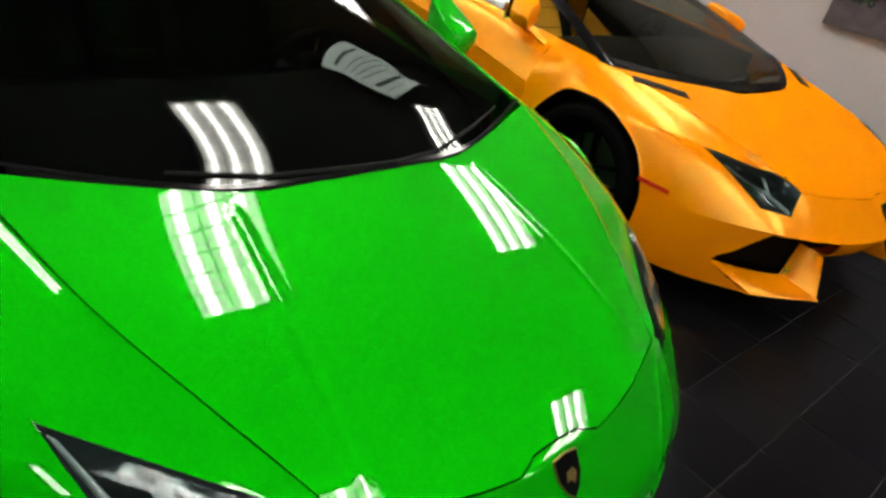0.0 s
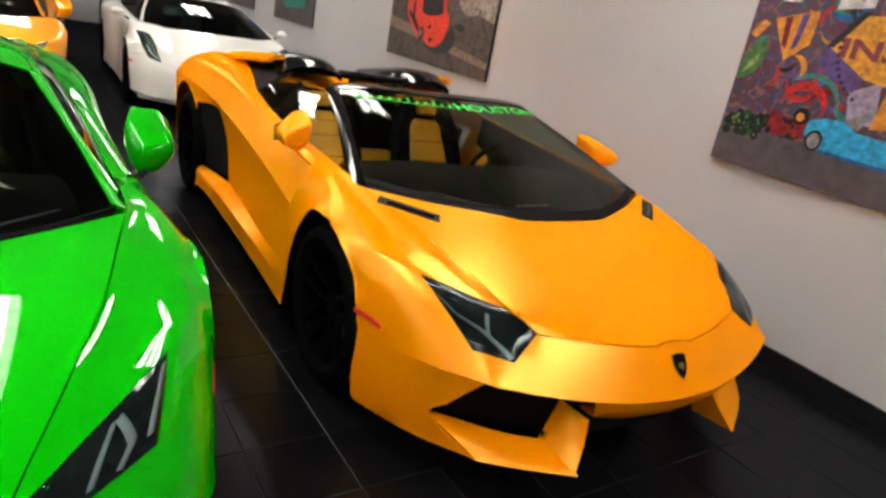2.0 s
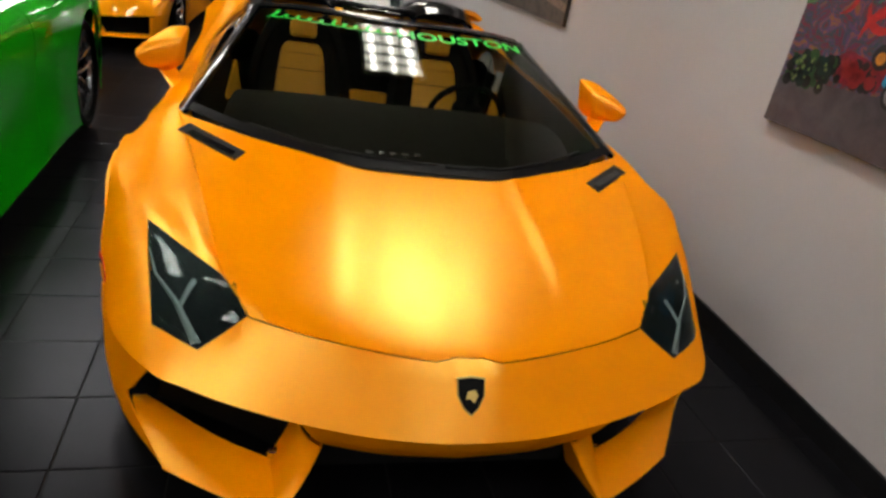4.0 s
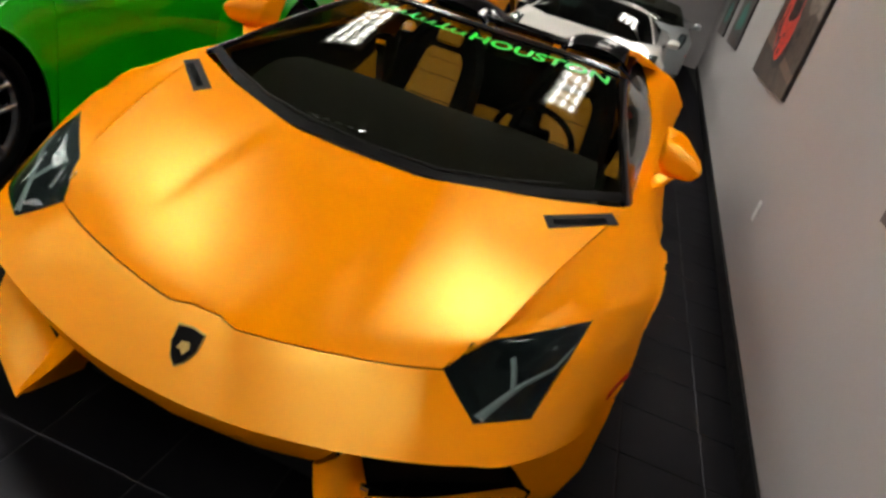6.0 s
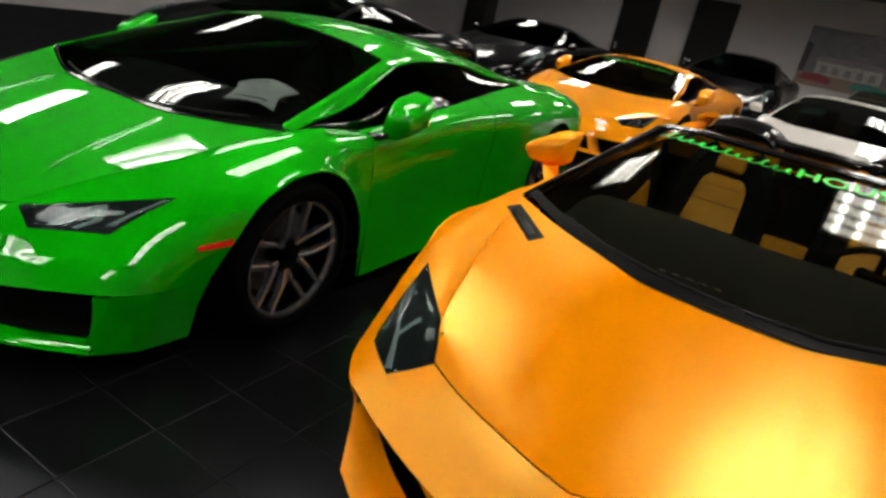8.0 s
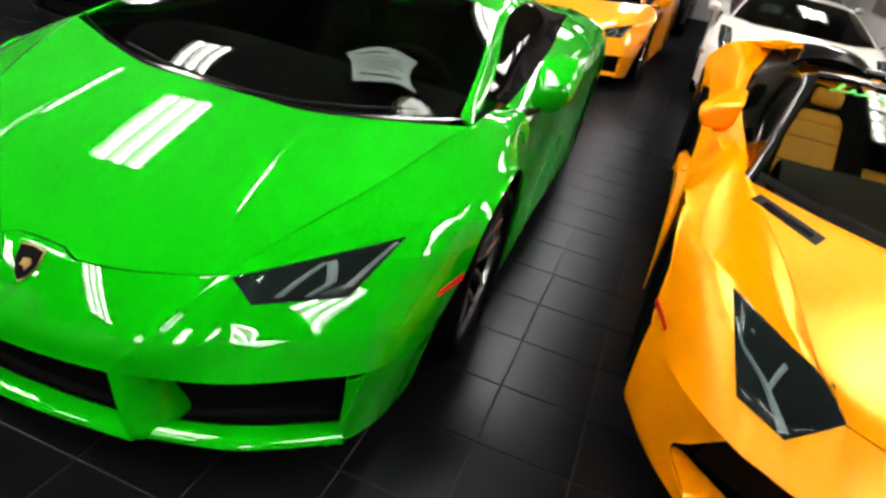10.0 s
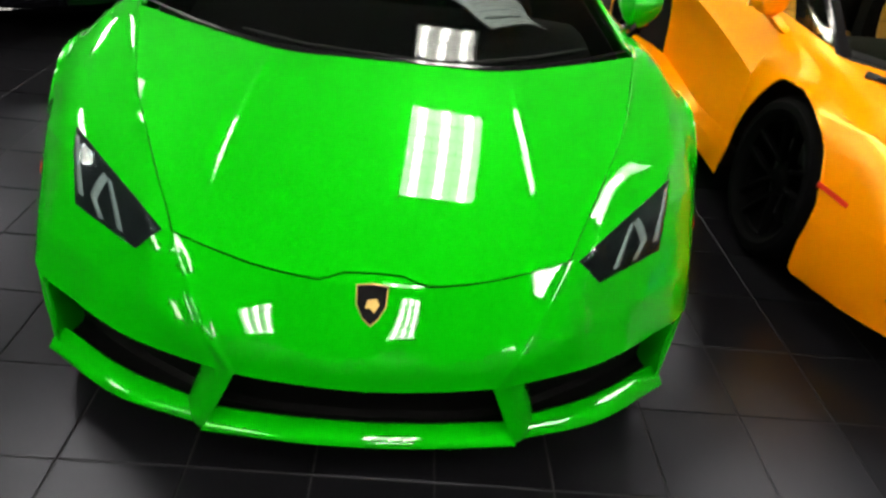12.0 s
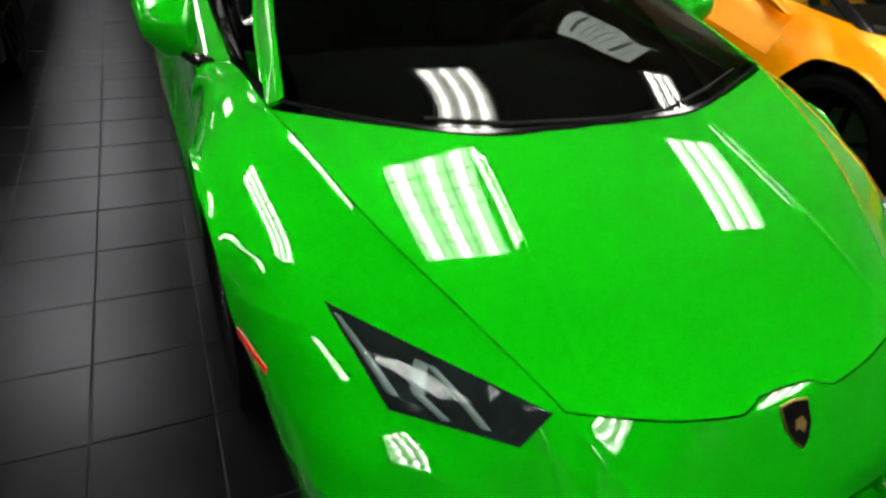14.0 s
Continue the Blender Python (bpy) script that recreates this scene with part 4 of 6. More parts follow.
    DL = [
        [(.985, .42, .63), (.982, .42, .50), (.977, .42, .34), (.982, .42, .24), (.985, .42, .14)],
        [(.968, .95, .69), (.93, .95, .51), (.925, .95, .275), (.966, .95, .235), (.97, .95, .14)],
        [(.958, 1.50, .737), (.905, 1.50, .535), (.885, 1.50, .27), (.962, 1.50, .235), (.966, 1.50, .15)],
        [(.957, 1.95, .772), (.89, 1.95, .555), (.86, 1.95, .27), (.962, 1.95, .235), (.966, 1.95, .15)],
    ]
    both("door", sheet(DU, k, k), body, car, gap=0.0022, sides="f")
    both("door_flank", sheet([r[:3] for r in DL], k, k), body, car, gap=0.0022, sides="f")
    both("door_ledge", sheet([r[2:4] for r in DL], k, k), body, car, gap=0.0022, sides="f")
    both("door_sill", sheet([r[3:] for r in DL], k, 4), body, car, gap=0.0022, sides="f")
    H = [
        [(.825, 1.30, .878), (.855, 1.30, .863), (.882, 1.30, .845), (.962, 1.30, .722)],
        [(.79, 1.72, .918), (.825, 1.72, .907), (.872, 1.72, .876), (.957, 1.72, .757)],
        [(.745, 1.98, .955), (.80, 1.98, .942), (.865, 1.98, .908), (.958, 1.98, .775)],
        [(.695, 2.30, .99), (.775, 2.30, .972), (.87, 2.30, .938), (.98, 2.30, .797)],
        [(.65, 2.70, 1.0), (.745, 2.70, .99), (.89, 2.70, .947), (1.01, 2.70, .815)],
        [(.62, 3.10, .97), (.74, 3.10, .965), (.90, 3.10, .91), (1.0, 3.10, .80)],
        [(.60, 3.55, .88), (.72, 3.52, .875), (.85, 3.48, .83), (.93, 3.45, .75)],
    ]
    h = sheet(H, k, k)
    both("rear_haunch", h, body, car, gap=0.002, sides="")
    for s in (1, -1):
        sg = np.array([s, 1, 1])
        # a yellow fin reaches forward over a black slot
        fin = sheet([[(.56, 2.78, 1.02), (.65, 2.78, 1.022), (.765, 2.78, .99)], [(.565, 2.50, 1.06), (.655, 2.50, 1.058), (.762, 2.50, 1.02)], [(.57, 2.20, 1.092), (.645, 2.20, 1.09), (.735, 2.20, 1.05)], [(.58, 1.91, 1.115), (.63, 1.91, 1.112), (.685, 1.92, 1.08)]], 6, 4)
        shell("deck_fin", fin * sg, body, car, thick=0.024)
        slot = sheet([[(.56, 1.80, 1.03), (.68, 1.79, .965), (.785, 1.75, .912)], [(.57, 2.05, 1.05), (.67, 2.05, .985), (.755, 2.04, .930)], [(.58, 2.38, 1.04), (.65, 2.38, .985), (.715, 2.37, .955)], [(.60, 2.72, 1.01), (.64, 2.72, .99), (.68, 2.72, .98)]], 5, 4)
        shell("deck_slot", slot * sg, BLACK_MATT, car, thick=0.01, label="black air slot under the deck fin")
    Q = [
        [(.985, 2.38, .806), (.99, 2.40, .65), (.985, 2.36, .42), (.985, 2.30, .14)],
        [(1.01, 2.72, .815), (1.015, 2.72, .65), (1.01, 2.72, .40), (1.0, 2.72, .14)],
        [(1.0, 3.10, .80), (1.0, 3.10, .65), (.99, 3.10, .42), (.97, 3.10, .2)],
        [(.93, 3.45, .75), (.93, 3.47, .62), (.92, 3.47, .42), (.90, 3.45, .25)],
    ]
    both("rear_quarter", sheet(Q, k, k), body, car, arches=[(2.70, .36, .42)])
    tail = sheet([[(0, 3.6, .84), (.4, 3.58, .84), (.93, 3.45, .75)], [(0, 3.66, .55), (.4, 3.64, .55), (.93, 3.47, .55)], [(0, 3.6, .3), (.4, 3.6, .3), (.9, 3.45, .25)]], 4, 5)
    shell("rear_bumper", full(tail), body, car)
    for s in (1, -1):
        sg = np.array([s, 1, 1])
        # band above the flank intake, its dark duct and the sill below
        band = sheet([[(.957, 1.93, .771), (.965, 2.12, .783), (.985, 2.38, .803)], [(.942, 1.93, .735), (.955, 2.12, .735), (.988, 2.40, .70)]], 3, 8)
        shell("flank_band", band * sg, body, car, thick=0.01)
        duct = sheet([[(.84, 1.90, .75), (.85, 2.1, .75), (.95, 2.42, .78)], [(.77, 1.90, .25), (.80, 2.1, .25), (.95, 2.40, .25)]], 3, 5)
        shell("flank_intake", duct * sg, BLACK_MATT, car, thick=0.01, label="black flank air intake")
        sill = sheet([[(.86, 1.95, .27), (.89, 2.15, .27), (.945, 2.37, .272)], [(.962, 1.95, .235), (.97, 2.15, .235), (.982, 2.34, .24)], [(.966, 1.95, .15), (.972, 2.15, .15), (.982, 2.30, .15)]], 4, 5)
        shell("sill", sill * sg, body, car, thick=0.008)
        # bonnet vent by the screen corner
        sk = Skin(g2 * sg, wing * sg)
        vent = sk.lay(quad_grid((.612, -.222, .797), (.582, -.168, .797), (.768, .012, .81), (.80, -.035, .805), 8, 4) * sg, 0.002)
        v = shell("bonnet_vent", vent, BLACK_MATT, car, thick=0.003, label="black slotted bonnet vent")
        blade = sk.lay(quad_grid((.622, -.19, .797), (.612, -.172, .797), (.752, -.04, .81), (.765, -.06, .805), 8, 3) * sg, 0.005)
        shell("vent_blade", blade, BLACK_GLOSS, v, thick=0.002)
        # red marker
        ml = Skin(corner * sg, wing * sg, g2 * sg).lay(quad_grid((.933, -.455, .458), (.933, -.455, .476), (.968, -.316, .487), (.968, -.316, .468), 8, 3) * sg, 0.003)
        shell("side_marker", ml, RED_LENS, car, thick=0.003, label="red side marker lens")
        lamp(car, sk, (.819, -.469, .686), (.531, -.797, .58), (.644, -.852, .525), (.76, -.766, .535),
             [(.30, .97, .014, .50, .88, .026), (.50, .88, .026, .60, .58, .040), (.60, .58, .042, .93, .10, .075), (.18, .44, .022, .62, .50, .026), (.22, .775, .018, .25, .765, .018)], s, bulge=(.14, .045))
        # front duct: dark mouth, blade below and fin inside
        mouth = sheet([[(.40, -.86, .41), (.56, -.80, .43), (.72, -.74, .44)], [(.44, -.83, .20), (.58, -.76, .22), (.76, -.68, .25)]], 4, 5)
        shell("duct_mouth", mouth * sg, MESH_BLACK, car, thick=0.01, label="black mesh in the front duct")
        bl = sheet([[(.454, -.87, .195), (.60, -.79, .205), (.79, -.66, .235)], [(.454, -.90, .19), (.62, -.815, .20), (.818, -.695, .245)], [(.425, -1.018, .165), (.60, -.92, .165), (.728, -.842, .168)], [(.427, -1.024, .152), (.60, -.925, .152), (.722, -.84, .153)], [(.43, -.90, .145), (.60, -.80, .145), (.72, -.72, .145)]], 4, 8)
        shell("front_splitter", bl * sg, body, car, thick=0.006, centre=(.6 * s, -.75, .175))
        fin = sheet([[(.40, -.85, .34), (.388, -.925, .335), (.335, -.945, .30), (.345, -.85, .30)], [(.43, -.85, .26), (.425, -.925, .25), (.375, -.985, .23), (.36, -.86, .23)], [(.46, -.85, .19), (.454, -.905, .19), (.427, -1.026, .157), (.39, -.86, .15)]], 5, 4)
        shell("splitter_fin", fin * sg, body, car, thick=0.005, centre=(.42 * s, -.88, .24))
        part("fog_lamp", box_bm(.05, .02, .03, (.44 * s, -.872, .215), .006), CHROME, car, "small clear lamp in the duct")
        # mirror on its stalk
        mo = hull("door_mirror", [((.94 + (x - .94) * 1.16) * s, .57 + (y - .57) * 1.16, .845 + (z - .832) * 1.16) for x, y, z in ((1.012, .492, .895), (1.005, .488, .862), (.985, .52, .92), (.98, .505, .842), (.868, .69, .965), (.93, .66, .962), (.915, .59, .82), (.885, .67, .838),
                                                                (.878, .56, .94), (.89, .545, .86), (1.015, .60, .895), (.995, .60, .848))], body, car, .016)
        shell("mirror_glass", np.stack([np.array([(.90, .712, .852), (1.01, .648, .860)]), np.array([(.885, .726, .968), (1.01, .655, .928)])]) * sg, CHROME, mo, thick=0.006, centre=(.95 * s, .4, .9), label="mirror glass")
        stalk = sheet([[(.845, .45, .805), (.88, .44, .795), (.89, .51, .795), (.855, .53, .81)], [(.87, .50, .825), (.91, .485, .815), (.92, .55, .82), (.88, .57, .83)], [(.89, .54, .85), (.94, .52, .845), (.955, .60, .85), (.905, .61, .855)]], 4, 4)
        shell("mirror_stalk", stalk * sg, body, mo, thick=0.01, centre=(.90 * s, .52, .83))
        # black pillar with glossy edge, side glass
        pil = sheet([[(.785, .115, .822), (.81, .10, .815), (.822, .16, .815)], [(.70, .50, .955), (.725, .50, .945), (.735, .55, .935)], [(.625, .84, 1.052), (.655, .85, 1.045), (.665, .90, 1.038)], [(.60, .98, 1.088), (.64, .99, 1.08), (.655, 1.03, 1.07)]], k, 3)
        shell("windscreen_pillar", pil * sg, BLACK_GLOSS, car, thick=0.02, label="gloss black windscreen pillar")
        gw = sheet([[(.815, .20, .822), (.812, .20, .826), (.81, .20, .83)], [(.82, .55, .842), (.785, .55, .885), (.735, .56, .938)], [(.828, .95, .86), (.755, .95, .95), (.665, .96, 1.052)], [(.82, 1.35, .884), (.745, 1.35, .975), (.665, 1.33, 1.06)], [(.795, 1.62, .915), (.745, 1.62, .98), (.69, 1.62, 1.03)]], k, 4)
        sw = shell("side_window", gw * sg, GLASS_SIDE, car, thick=0.004, label="smoked side window", centre=(0, 1.2, .6))
        sw.visible_shadow = False
        dp = quad_grid((.76, 1.25, .58), (.735, 1.55, .72), (.70, 1.54, .53), (.70, 1.50, .52), 3, 3) * sg
        shell("door_trim", dp, LEATHER_Y, car, thick=0.01, centre=(2 * s, 1.4, .6), label="yellow leather door trim")
        card = sheet([[(.79, .25, .80), (.81, .95, .845), (.79, 1.60, .89)], [(.72, .25, .25), (.72, .95, .25), (.72, 1.60, .30)]], 4, 6)
        shell("door_card", card * sg, LEATHER_K, car, thick=0.008, centre=(2 * s, 1, .5), label="black inner door trim")
        # hoop behind each seat
        hp = sheet([[(.22, 1.80, 1.02), (.30, 1.78, 1.07), (.45, 1.77, 1.085), (.58, 1.80, 1.05), (.63, 1.85, .99)], [(.20, 1.95, 1.06), (.30, 1.95, 1.115), (.44, 1.95, 1.13), (.57, 1.97, 1.11), (.62, 2.0, 1.06)], [(.20, 2.25, 1.03), (.30, 2.25, 1.09), (.44, 2.25, 1.105), (.57, 2.25, 1.09), (.62, 2.25, 1.06)], [(.24, 2.7, .98), (.31, 2.7, 1.02), (.44, 2.7, 1.035), (.56, 2.7, 1.03), (.62, 2.7, 1.02)]], 6, 5)
        shell("roll_hoop_cover", hp * sg, BLACK_GLOSS, car, thick=0.02, label="gloss black roll hoop cover")
        wheel(car, (.845 * s, .02, .33), s, .33, .255, .245, RIM_DARK, label="black alloy wheel in a low-profile tyre")
        wheel(car, (.83 * s, 2.70, .355), s, .355, .33, .258, RIM_DARK, label="black alloy wheel in a wide tyre")
        part("wheel_house", box_bm(.08, .70, .50, (.58 * s, .02, .39)), BLACK_MATT, car)
    # glass and its black frame
    WS = [
        [(0, -.232, .786), (.085, -.232, .787), (.275, -.22, .789), (.55, -.075, .803), (.785, .105, .822)],
        [(0, .25, .945), (.085, .25, .945), (.265, .258, .944), (.50, .33, .949), (.70, .49, .953)],
        [(0, .745, 1.075), (.085, .746, 1.0745), (.26, .757, 1.074), (.47, .79, 1.072), (.625, .835, 1.053)],
        [(0, .90, 1.108), (.085, .90, 1.107), (.25, .91, 1.107), (.45, .94, 1.104), (.60, .97, 1.088)],
    ]
    ws = sheet(WS, k, k)
    wo = shell("windscreen", full(ws), GLASS, car, thick=0.004, label="smoked windscreen with green lettering")
    wo.visible_shadow = False
    cow = np.stack([ws[0] + np.array((0, -.003, .001)), ws[0] * .5 + ws[1] * .5 + np.array((0, .0, .004)), ws[1] + np.array((0, .0, .003))])
    shell("windscreen_base", full(cow), COWL, car, thick=0.004)
    hd = np.stack([ws[-4] + np.array((0, 0, .004)), ws[-1] + np.array((0, .01, .008)), ws[-1] + np.array((0, .07, .004)), ws[-1] + np.array((0, .075, -.02))])
    shell("windscreen_header", full(hd), BLACK_GLOSS, car, thick=0.012, label="gloss black windscreen header")
    # rear deck between the haunches
    dk = sheet([[(0, 1.78, .94), (.3, 1.78, .95), (.60, 1.80, .98)], [(0, 2.2, 1.0), (.3, 2.2, 1.0), (.62, 2.2, 1.02)], [(0, 2.7, .98), (.3, 2.7, .98), (.63, 2.7, 1.0)], [(0, 3.55, .86), (.3, 3.55, .86), (.61, 3.55, .87)]], 5, 5)
    shell("engine_deck", full(dk), body, car, thick=0.008)
    part("cross_bar", box_bm(1.1, .05, .05, (0, 1.86, 1.05), .015), BLACK_GLOSS, car, smooth=True)
    part("deck_window", box_bm(.36, .02, .18, (0, 1.80, .96), .006), GLASS_DARK, car)
    part("floor_pan", box_bm(1.5, 3.6, .03, (0, 1.6, .13)), BLACK_MATT, car)
    part("inner_body", box_bm(1.05, .6, .34, (0, -.25, .33)), BLACK_MATT, car)
    part("cabin_tub", box_bm(1.45, 1.9, .28, (0, 1.0, .32)), BLACK_MATT, car)
    part("engine_bay", box_bm(1.2, 1.4, .6, (0, 2.75, .45)), BLACK_MATT, car)
    # added black panel, no real part: stands in for the shade behind the nose
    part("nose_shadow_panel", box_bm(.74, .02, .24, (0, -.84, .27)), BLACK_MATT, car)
    cabin(car, 0.12, LEATHER_Y, True)
    part("centre_console", box_bm(.20, .9, .10, (0, 1.0, .44), .03), LEATHER_K, car, smooth=True)
    part("rear_armrest", box_bm(.27, .06, .16, (0, 1.66, .53), .04), LEATHER_Y, car, "yellow leather pad between the seats", smooth=True)
    shield(car, Skin(full(g2)), (0, -1.009, .51), 0.085)
    return car, full(ws)


yellow_car, _ws = roadster(pose(0, 0, 0), YELLOW)


# ---- lettering, papers and wipers on the near cars ----
def letters(text, size, bold=0.0):
    """Flat outlines of a word in the built-in font, as vertices and faces, one unit wide before scaling."""
    cu = bpy.data.curves.new("letters", "FONT")
    cu.body, cu.size, cu.offset = text, size, bold
    cu.resolution_u = 3
    ob = bpy.data.objects.new("letters", cu)
    scene.collection.objects.link(ob)
    bpy.context.view_layer.update()
    me = bpy.data.meshes.new_from_object(ob.evaluated_get(bpy.context.evaluated_depsgraph_get()))
    v = np.array([x.co[:] for x in me.vertices])
    f = [tuple(p.vertices) for p in me.polygons]
    bpy.data.objects.remove(ob)
    bpy.data.curves.remove(cu)
    bpy.data.meshes.remove(me)
    return v, f


def sun_strip(car, ws_full, x0, x1, row_y, height, word):
    """Green vinyl on the upper windscreen: slanted strokes for the script, then the word in capitals."""
    skin = Skin(ws_full)
    lean = Vector((0, 0.96, 0.28)).normalized()

    def place(u, v):
        base = Vector((u, row_y + 0.30 * u * u, 1.068 - 0.07 * u * u))
        q = base + lean * v
        p, n, _, _ = skin.tree.find_nearest(q)
        if n.z < 0:
            n = -n
        return p + n * 0.0035
    xm = x0 + (x1 - x0) * 0.485
    strokes = []
    if word:
        v, f = letters(word, 1.0, 0.02)
        lo, hi = v.min(0), v.max(0)
        u = xm + (v[:, 0] - lo[0]) / (hi[0] - lo[0]) * (x1 - xm)
        w = (v[:, 1] - lo[1]) / (hi[1] - lo[1]) * height
        mesh_ob("lettering", [place(a, b) for a, b in zip(u, w)], f, LETTER_GREEN, car, "green capital letters on the glass", smooth=False)
    # script: a ribbon that runs up and down, with a few tall strokes
    end = xm - 0.025 if word else x1
    n = 200
    path = []
    for i in range(n + 1):
        t = i / n
        tall = .95 if t < .07 else .9 if .50 < t < .545 or .77 < t < .815 else .5
        path.append((x0 + (end - x0) * (t + .026 * math.sin(2 * math.pi * 11 * t)), height * (.14 + tall * .5 * (1 - math.cos(2 * math.pi * 11 * t)))))
    path = [(a + b * .35, b) for a, b in path]
    for i in range(n):
        (a, b), (c, d) = path[i], path[i + 1]
        k = .0048 / math.hypot(c - a, d - b)
        p, q = (b - d) * k, (c - a) * k
        strokes += [tuple(place(*w)) for w in ((a - p, b - q), (c - p, d - q), (c + p, d + q), (a + p, b + q))]
    mesh_ob("script_stroke", strokes, [(4 * i, 4 * i + 1, 4 * i + 2, 4 * i + 3) for i in range(n)], LETTER_GREEN, car, "green script drawn as a joined ribbon", smooth=False)


sun_strip(orange_car, orange_ws, -.48, .48, .64, .07, "")
sun_strip(yellow_car, _ws, -.57, .575, .70, .085, "HOUSTON")


def sheet_of_paper(m, g, name, label):
    e = empty(name, m, label, "paper", "papers")
    shell("page", g, PAPER, e, thick=0.0006, centre=(0, 0, -5))
    nrm = normals(g)
    nrm = nrm * np.sign(nrm[:, :, 2:3])
    c = g.shape
    for r, c0, c1, wdt in ((0.14, 0.1, 0.6, .05), (0.30, 0.1, 0.85, .012), (0.38, 0.1, 0.8, .012), (0.46, .1, .85, .012), (0.54, 0.1, 0.7, .012), (0.68, 0.12, 0.82, .07), (0.85, 0.1, 0.5, .012)):
        pts = []
        for rr in (r, r + wdt):
            for t in range(9):
                cc = c0 + (c1 - c0) * t / 8
                a, b = rr * (c[0] - 1), cc * (c[1] - 1)
                i0, j0 = min(int(a), c[0] - 2), min(int(b), c[1] - 2)
                fa, fb = a - i0, b - j0
                p = (g[i0, j0] * (1 - fa) * (1 - fb) + g[i0 + 1, j0] * fa * (1 - fb) + g[i0, j0 + 1] * (1 - fa) * fb + g[i0 + 1, j0 + 1] * fa * fb)
                pts.append(p + nrm[i0, j0] * 0.0012)
        mesh_ob("print_line", pts, [(t, t + 1, t + 10, t + 9) for t in range(8)], PAPER_INK, e, smooth=False)
    return e


sheet_of_paper(green_car.matrix_basis.copy(), sheet([[(.185, .335, .868), (.25, .40, .897), (.33, .44, .905), (.424, .49, .868)], [(.235, .28, .858), (.30, .32, .880), (.38, .34, .884), (.45, .35, .862)],
                                                     [(.275, .21, .842), (.34, .235, .846), (.41, .26, .850), (.475, .29, .836)], [(.32, .125, .832), (.38, .15, .842), (.46, .19, .846), (.529, .224, .822)]], 5, 5),
               "document", "white printed form curling on the black dashboard")
wiper(green_car, [(.10, -.176, .802), (.25, -.160, .806), (.45, -.085, .822), (.62, -.005, .842)])
wiper(green_car, [(-.45, -.095, .818), (-.25, -.155, .808), (.0, -.172, .803), (.12, -.170, .802)])
wiper(yellow_car, [(.05, -.20, .81), (.25, -.19, .815), (.45, -.10, .83), (.60, -.0, .85)])
wiper(yellow_car, [(-.58, -.03, .84), (-.40, -.13, .825), (-.2, -.185, .815), (.02, -.20, .812)])
for _i in range(5):
    part("washer_jet", box_bm(.022, .008, .004, (-.20 + .04 * _i, -.165 + .004 * _i, .818), .001), CHROME, yellow_car)


# ---- pictures on the walls ----
def flat(name, poly, mat, parent, lift, label=""):
    """A plain coloured shape on a picture, in the picture's own plane: x to the right, y up."""
    bm = bmesh.new()
    bm.faces.new([bm.verts.new((x, y, lift)) for x, y in poly])
    bm.normal_update()
    for f in bm.faces:
        if f.normal.z < 0:
            f.normal_flip()
    return part(name, bm, mat, parent, label)


def disc(cx, cy, r, n=20, sx=1.0):
    return [(cx + r * sx * math.cos(2 * math.pi * i / n), cy + r * math.sin(2 * math.pi * i / n)) for i in range(n)]


def print_mat(name, stops, scale, distort=1.5):
    """A printed picture's mottled ground, from noise through several colours."""
    m, nt, b = node_mat(name)
    n = noise_node(nt, scale, 5, 0.65)
    n.inputs["Distortion"].default_value = distort
    r = nt.nodes.new("ShaderNodeValToRGB")
    els = r.color_ramp.elements
    els[0].position, els[0].color = stops[0][0], (*stops[0][1], 1)
    els[1].position, els[1].color = stops[-1][0], (*stops[-1][1], 1)
    for p, c in stops[1:-1]:
        els.new(p).color = (*c, 1)
    link(nt, n.outputs["Fac"], r.inputs[0])
    link(nt, r.outputs[0], b.inputs["Base Color"])
    b.inputs["Roughness"].default_value = 0.45
    return m


def ink(name, col):
    return simple("ink_" + name, col, 0.45, var=0.45, scale=26)


INK = {k: ink(k, c) for k, c in dict(red=(.42, .014, .014), dark=(.012, .010, .012), blue=(.02, .30, .56), deepblue=(.01, .10, .28), orange=(.58, .22, .02), green=(.06, .16, .045), teal=(.03, .20, .16), purple=(.10, .05, .20), bush=(.022, .075, .022), shadow=(.006, .022, .018),
                                     crimson=(.20, .008, .025), white=(.60, .58, .60), grey=(.22, .20, .21), brown=(.22, .15, .11), letter=(.22, .04, .06), pale=(.42, .40, .38), lilac=(.30, .24, .34)).items()}


def picture(m, w, h, ground, label, depth=0.03):
    e = empty("wall_picture", m, label, "picture", "pictures on the wall")
    part("canvas", box_bm(w, h, depth, (w / 2, h / 2, depth / 2), .003), ground, e)
    part("edge", box_bm(w + .004, h + .004, depth * .8, (w / 2, h / 2, depth * .4), .002), INK["dark"], e)
    return e, depth


def on_wall(y_left, z):
    """Pose of a picture on the east wall: its x runs towards the viewer's right, its z out of the wall."""
    a = radians(WALL_TURN)
    out = Vector((-math.cos(a), -math.sin(a), 0))
    right = Vector((math.sin(a), -math.cos(a), 0))
    up = Vector((0, 0, 1))
    m = Matrix((right, up, out)).transposed().to_4x4()
    return Matrix.Translation((1.558 + 0.0166 * y_left, y_left, z)) @ m


_rng = random.Random(11)


def many(name, polys, mat, parent, lift):
    """Several printed shapes of one colour, each a flat part of its own."""
    for poly in polys:
        flat(name, poly, mat, parent, lift)


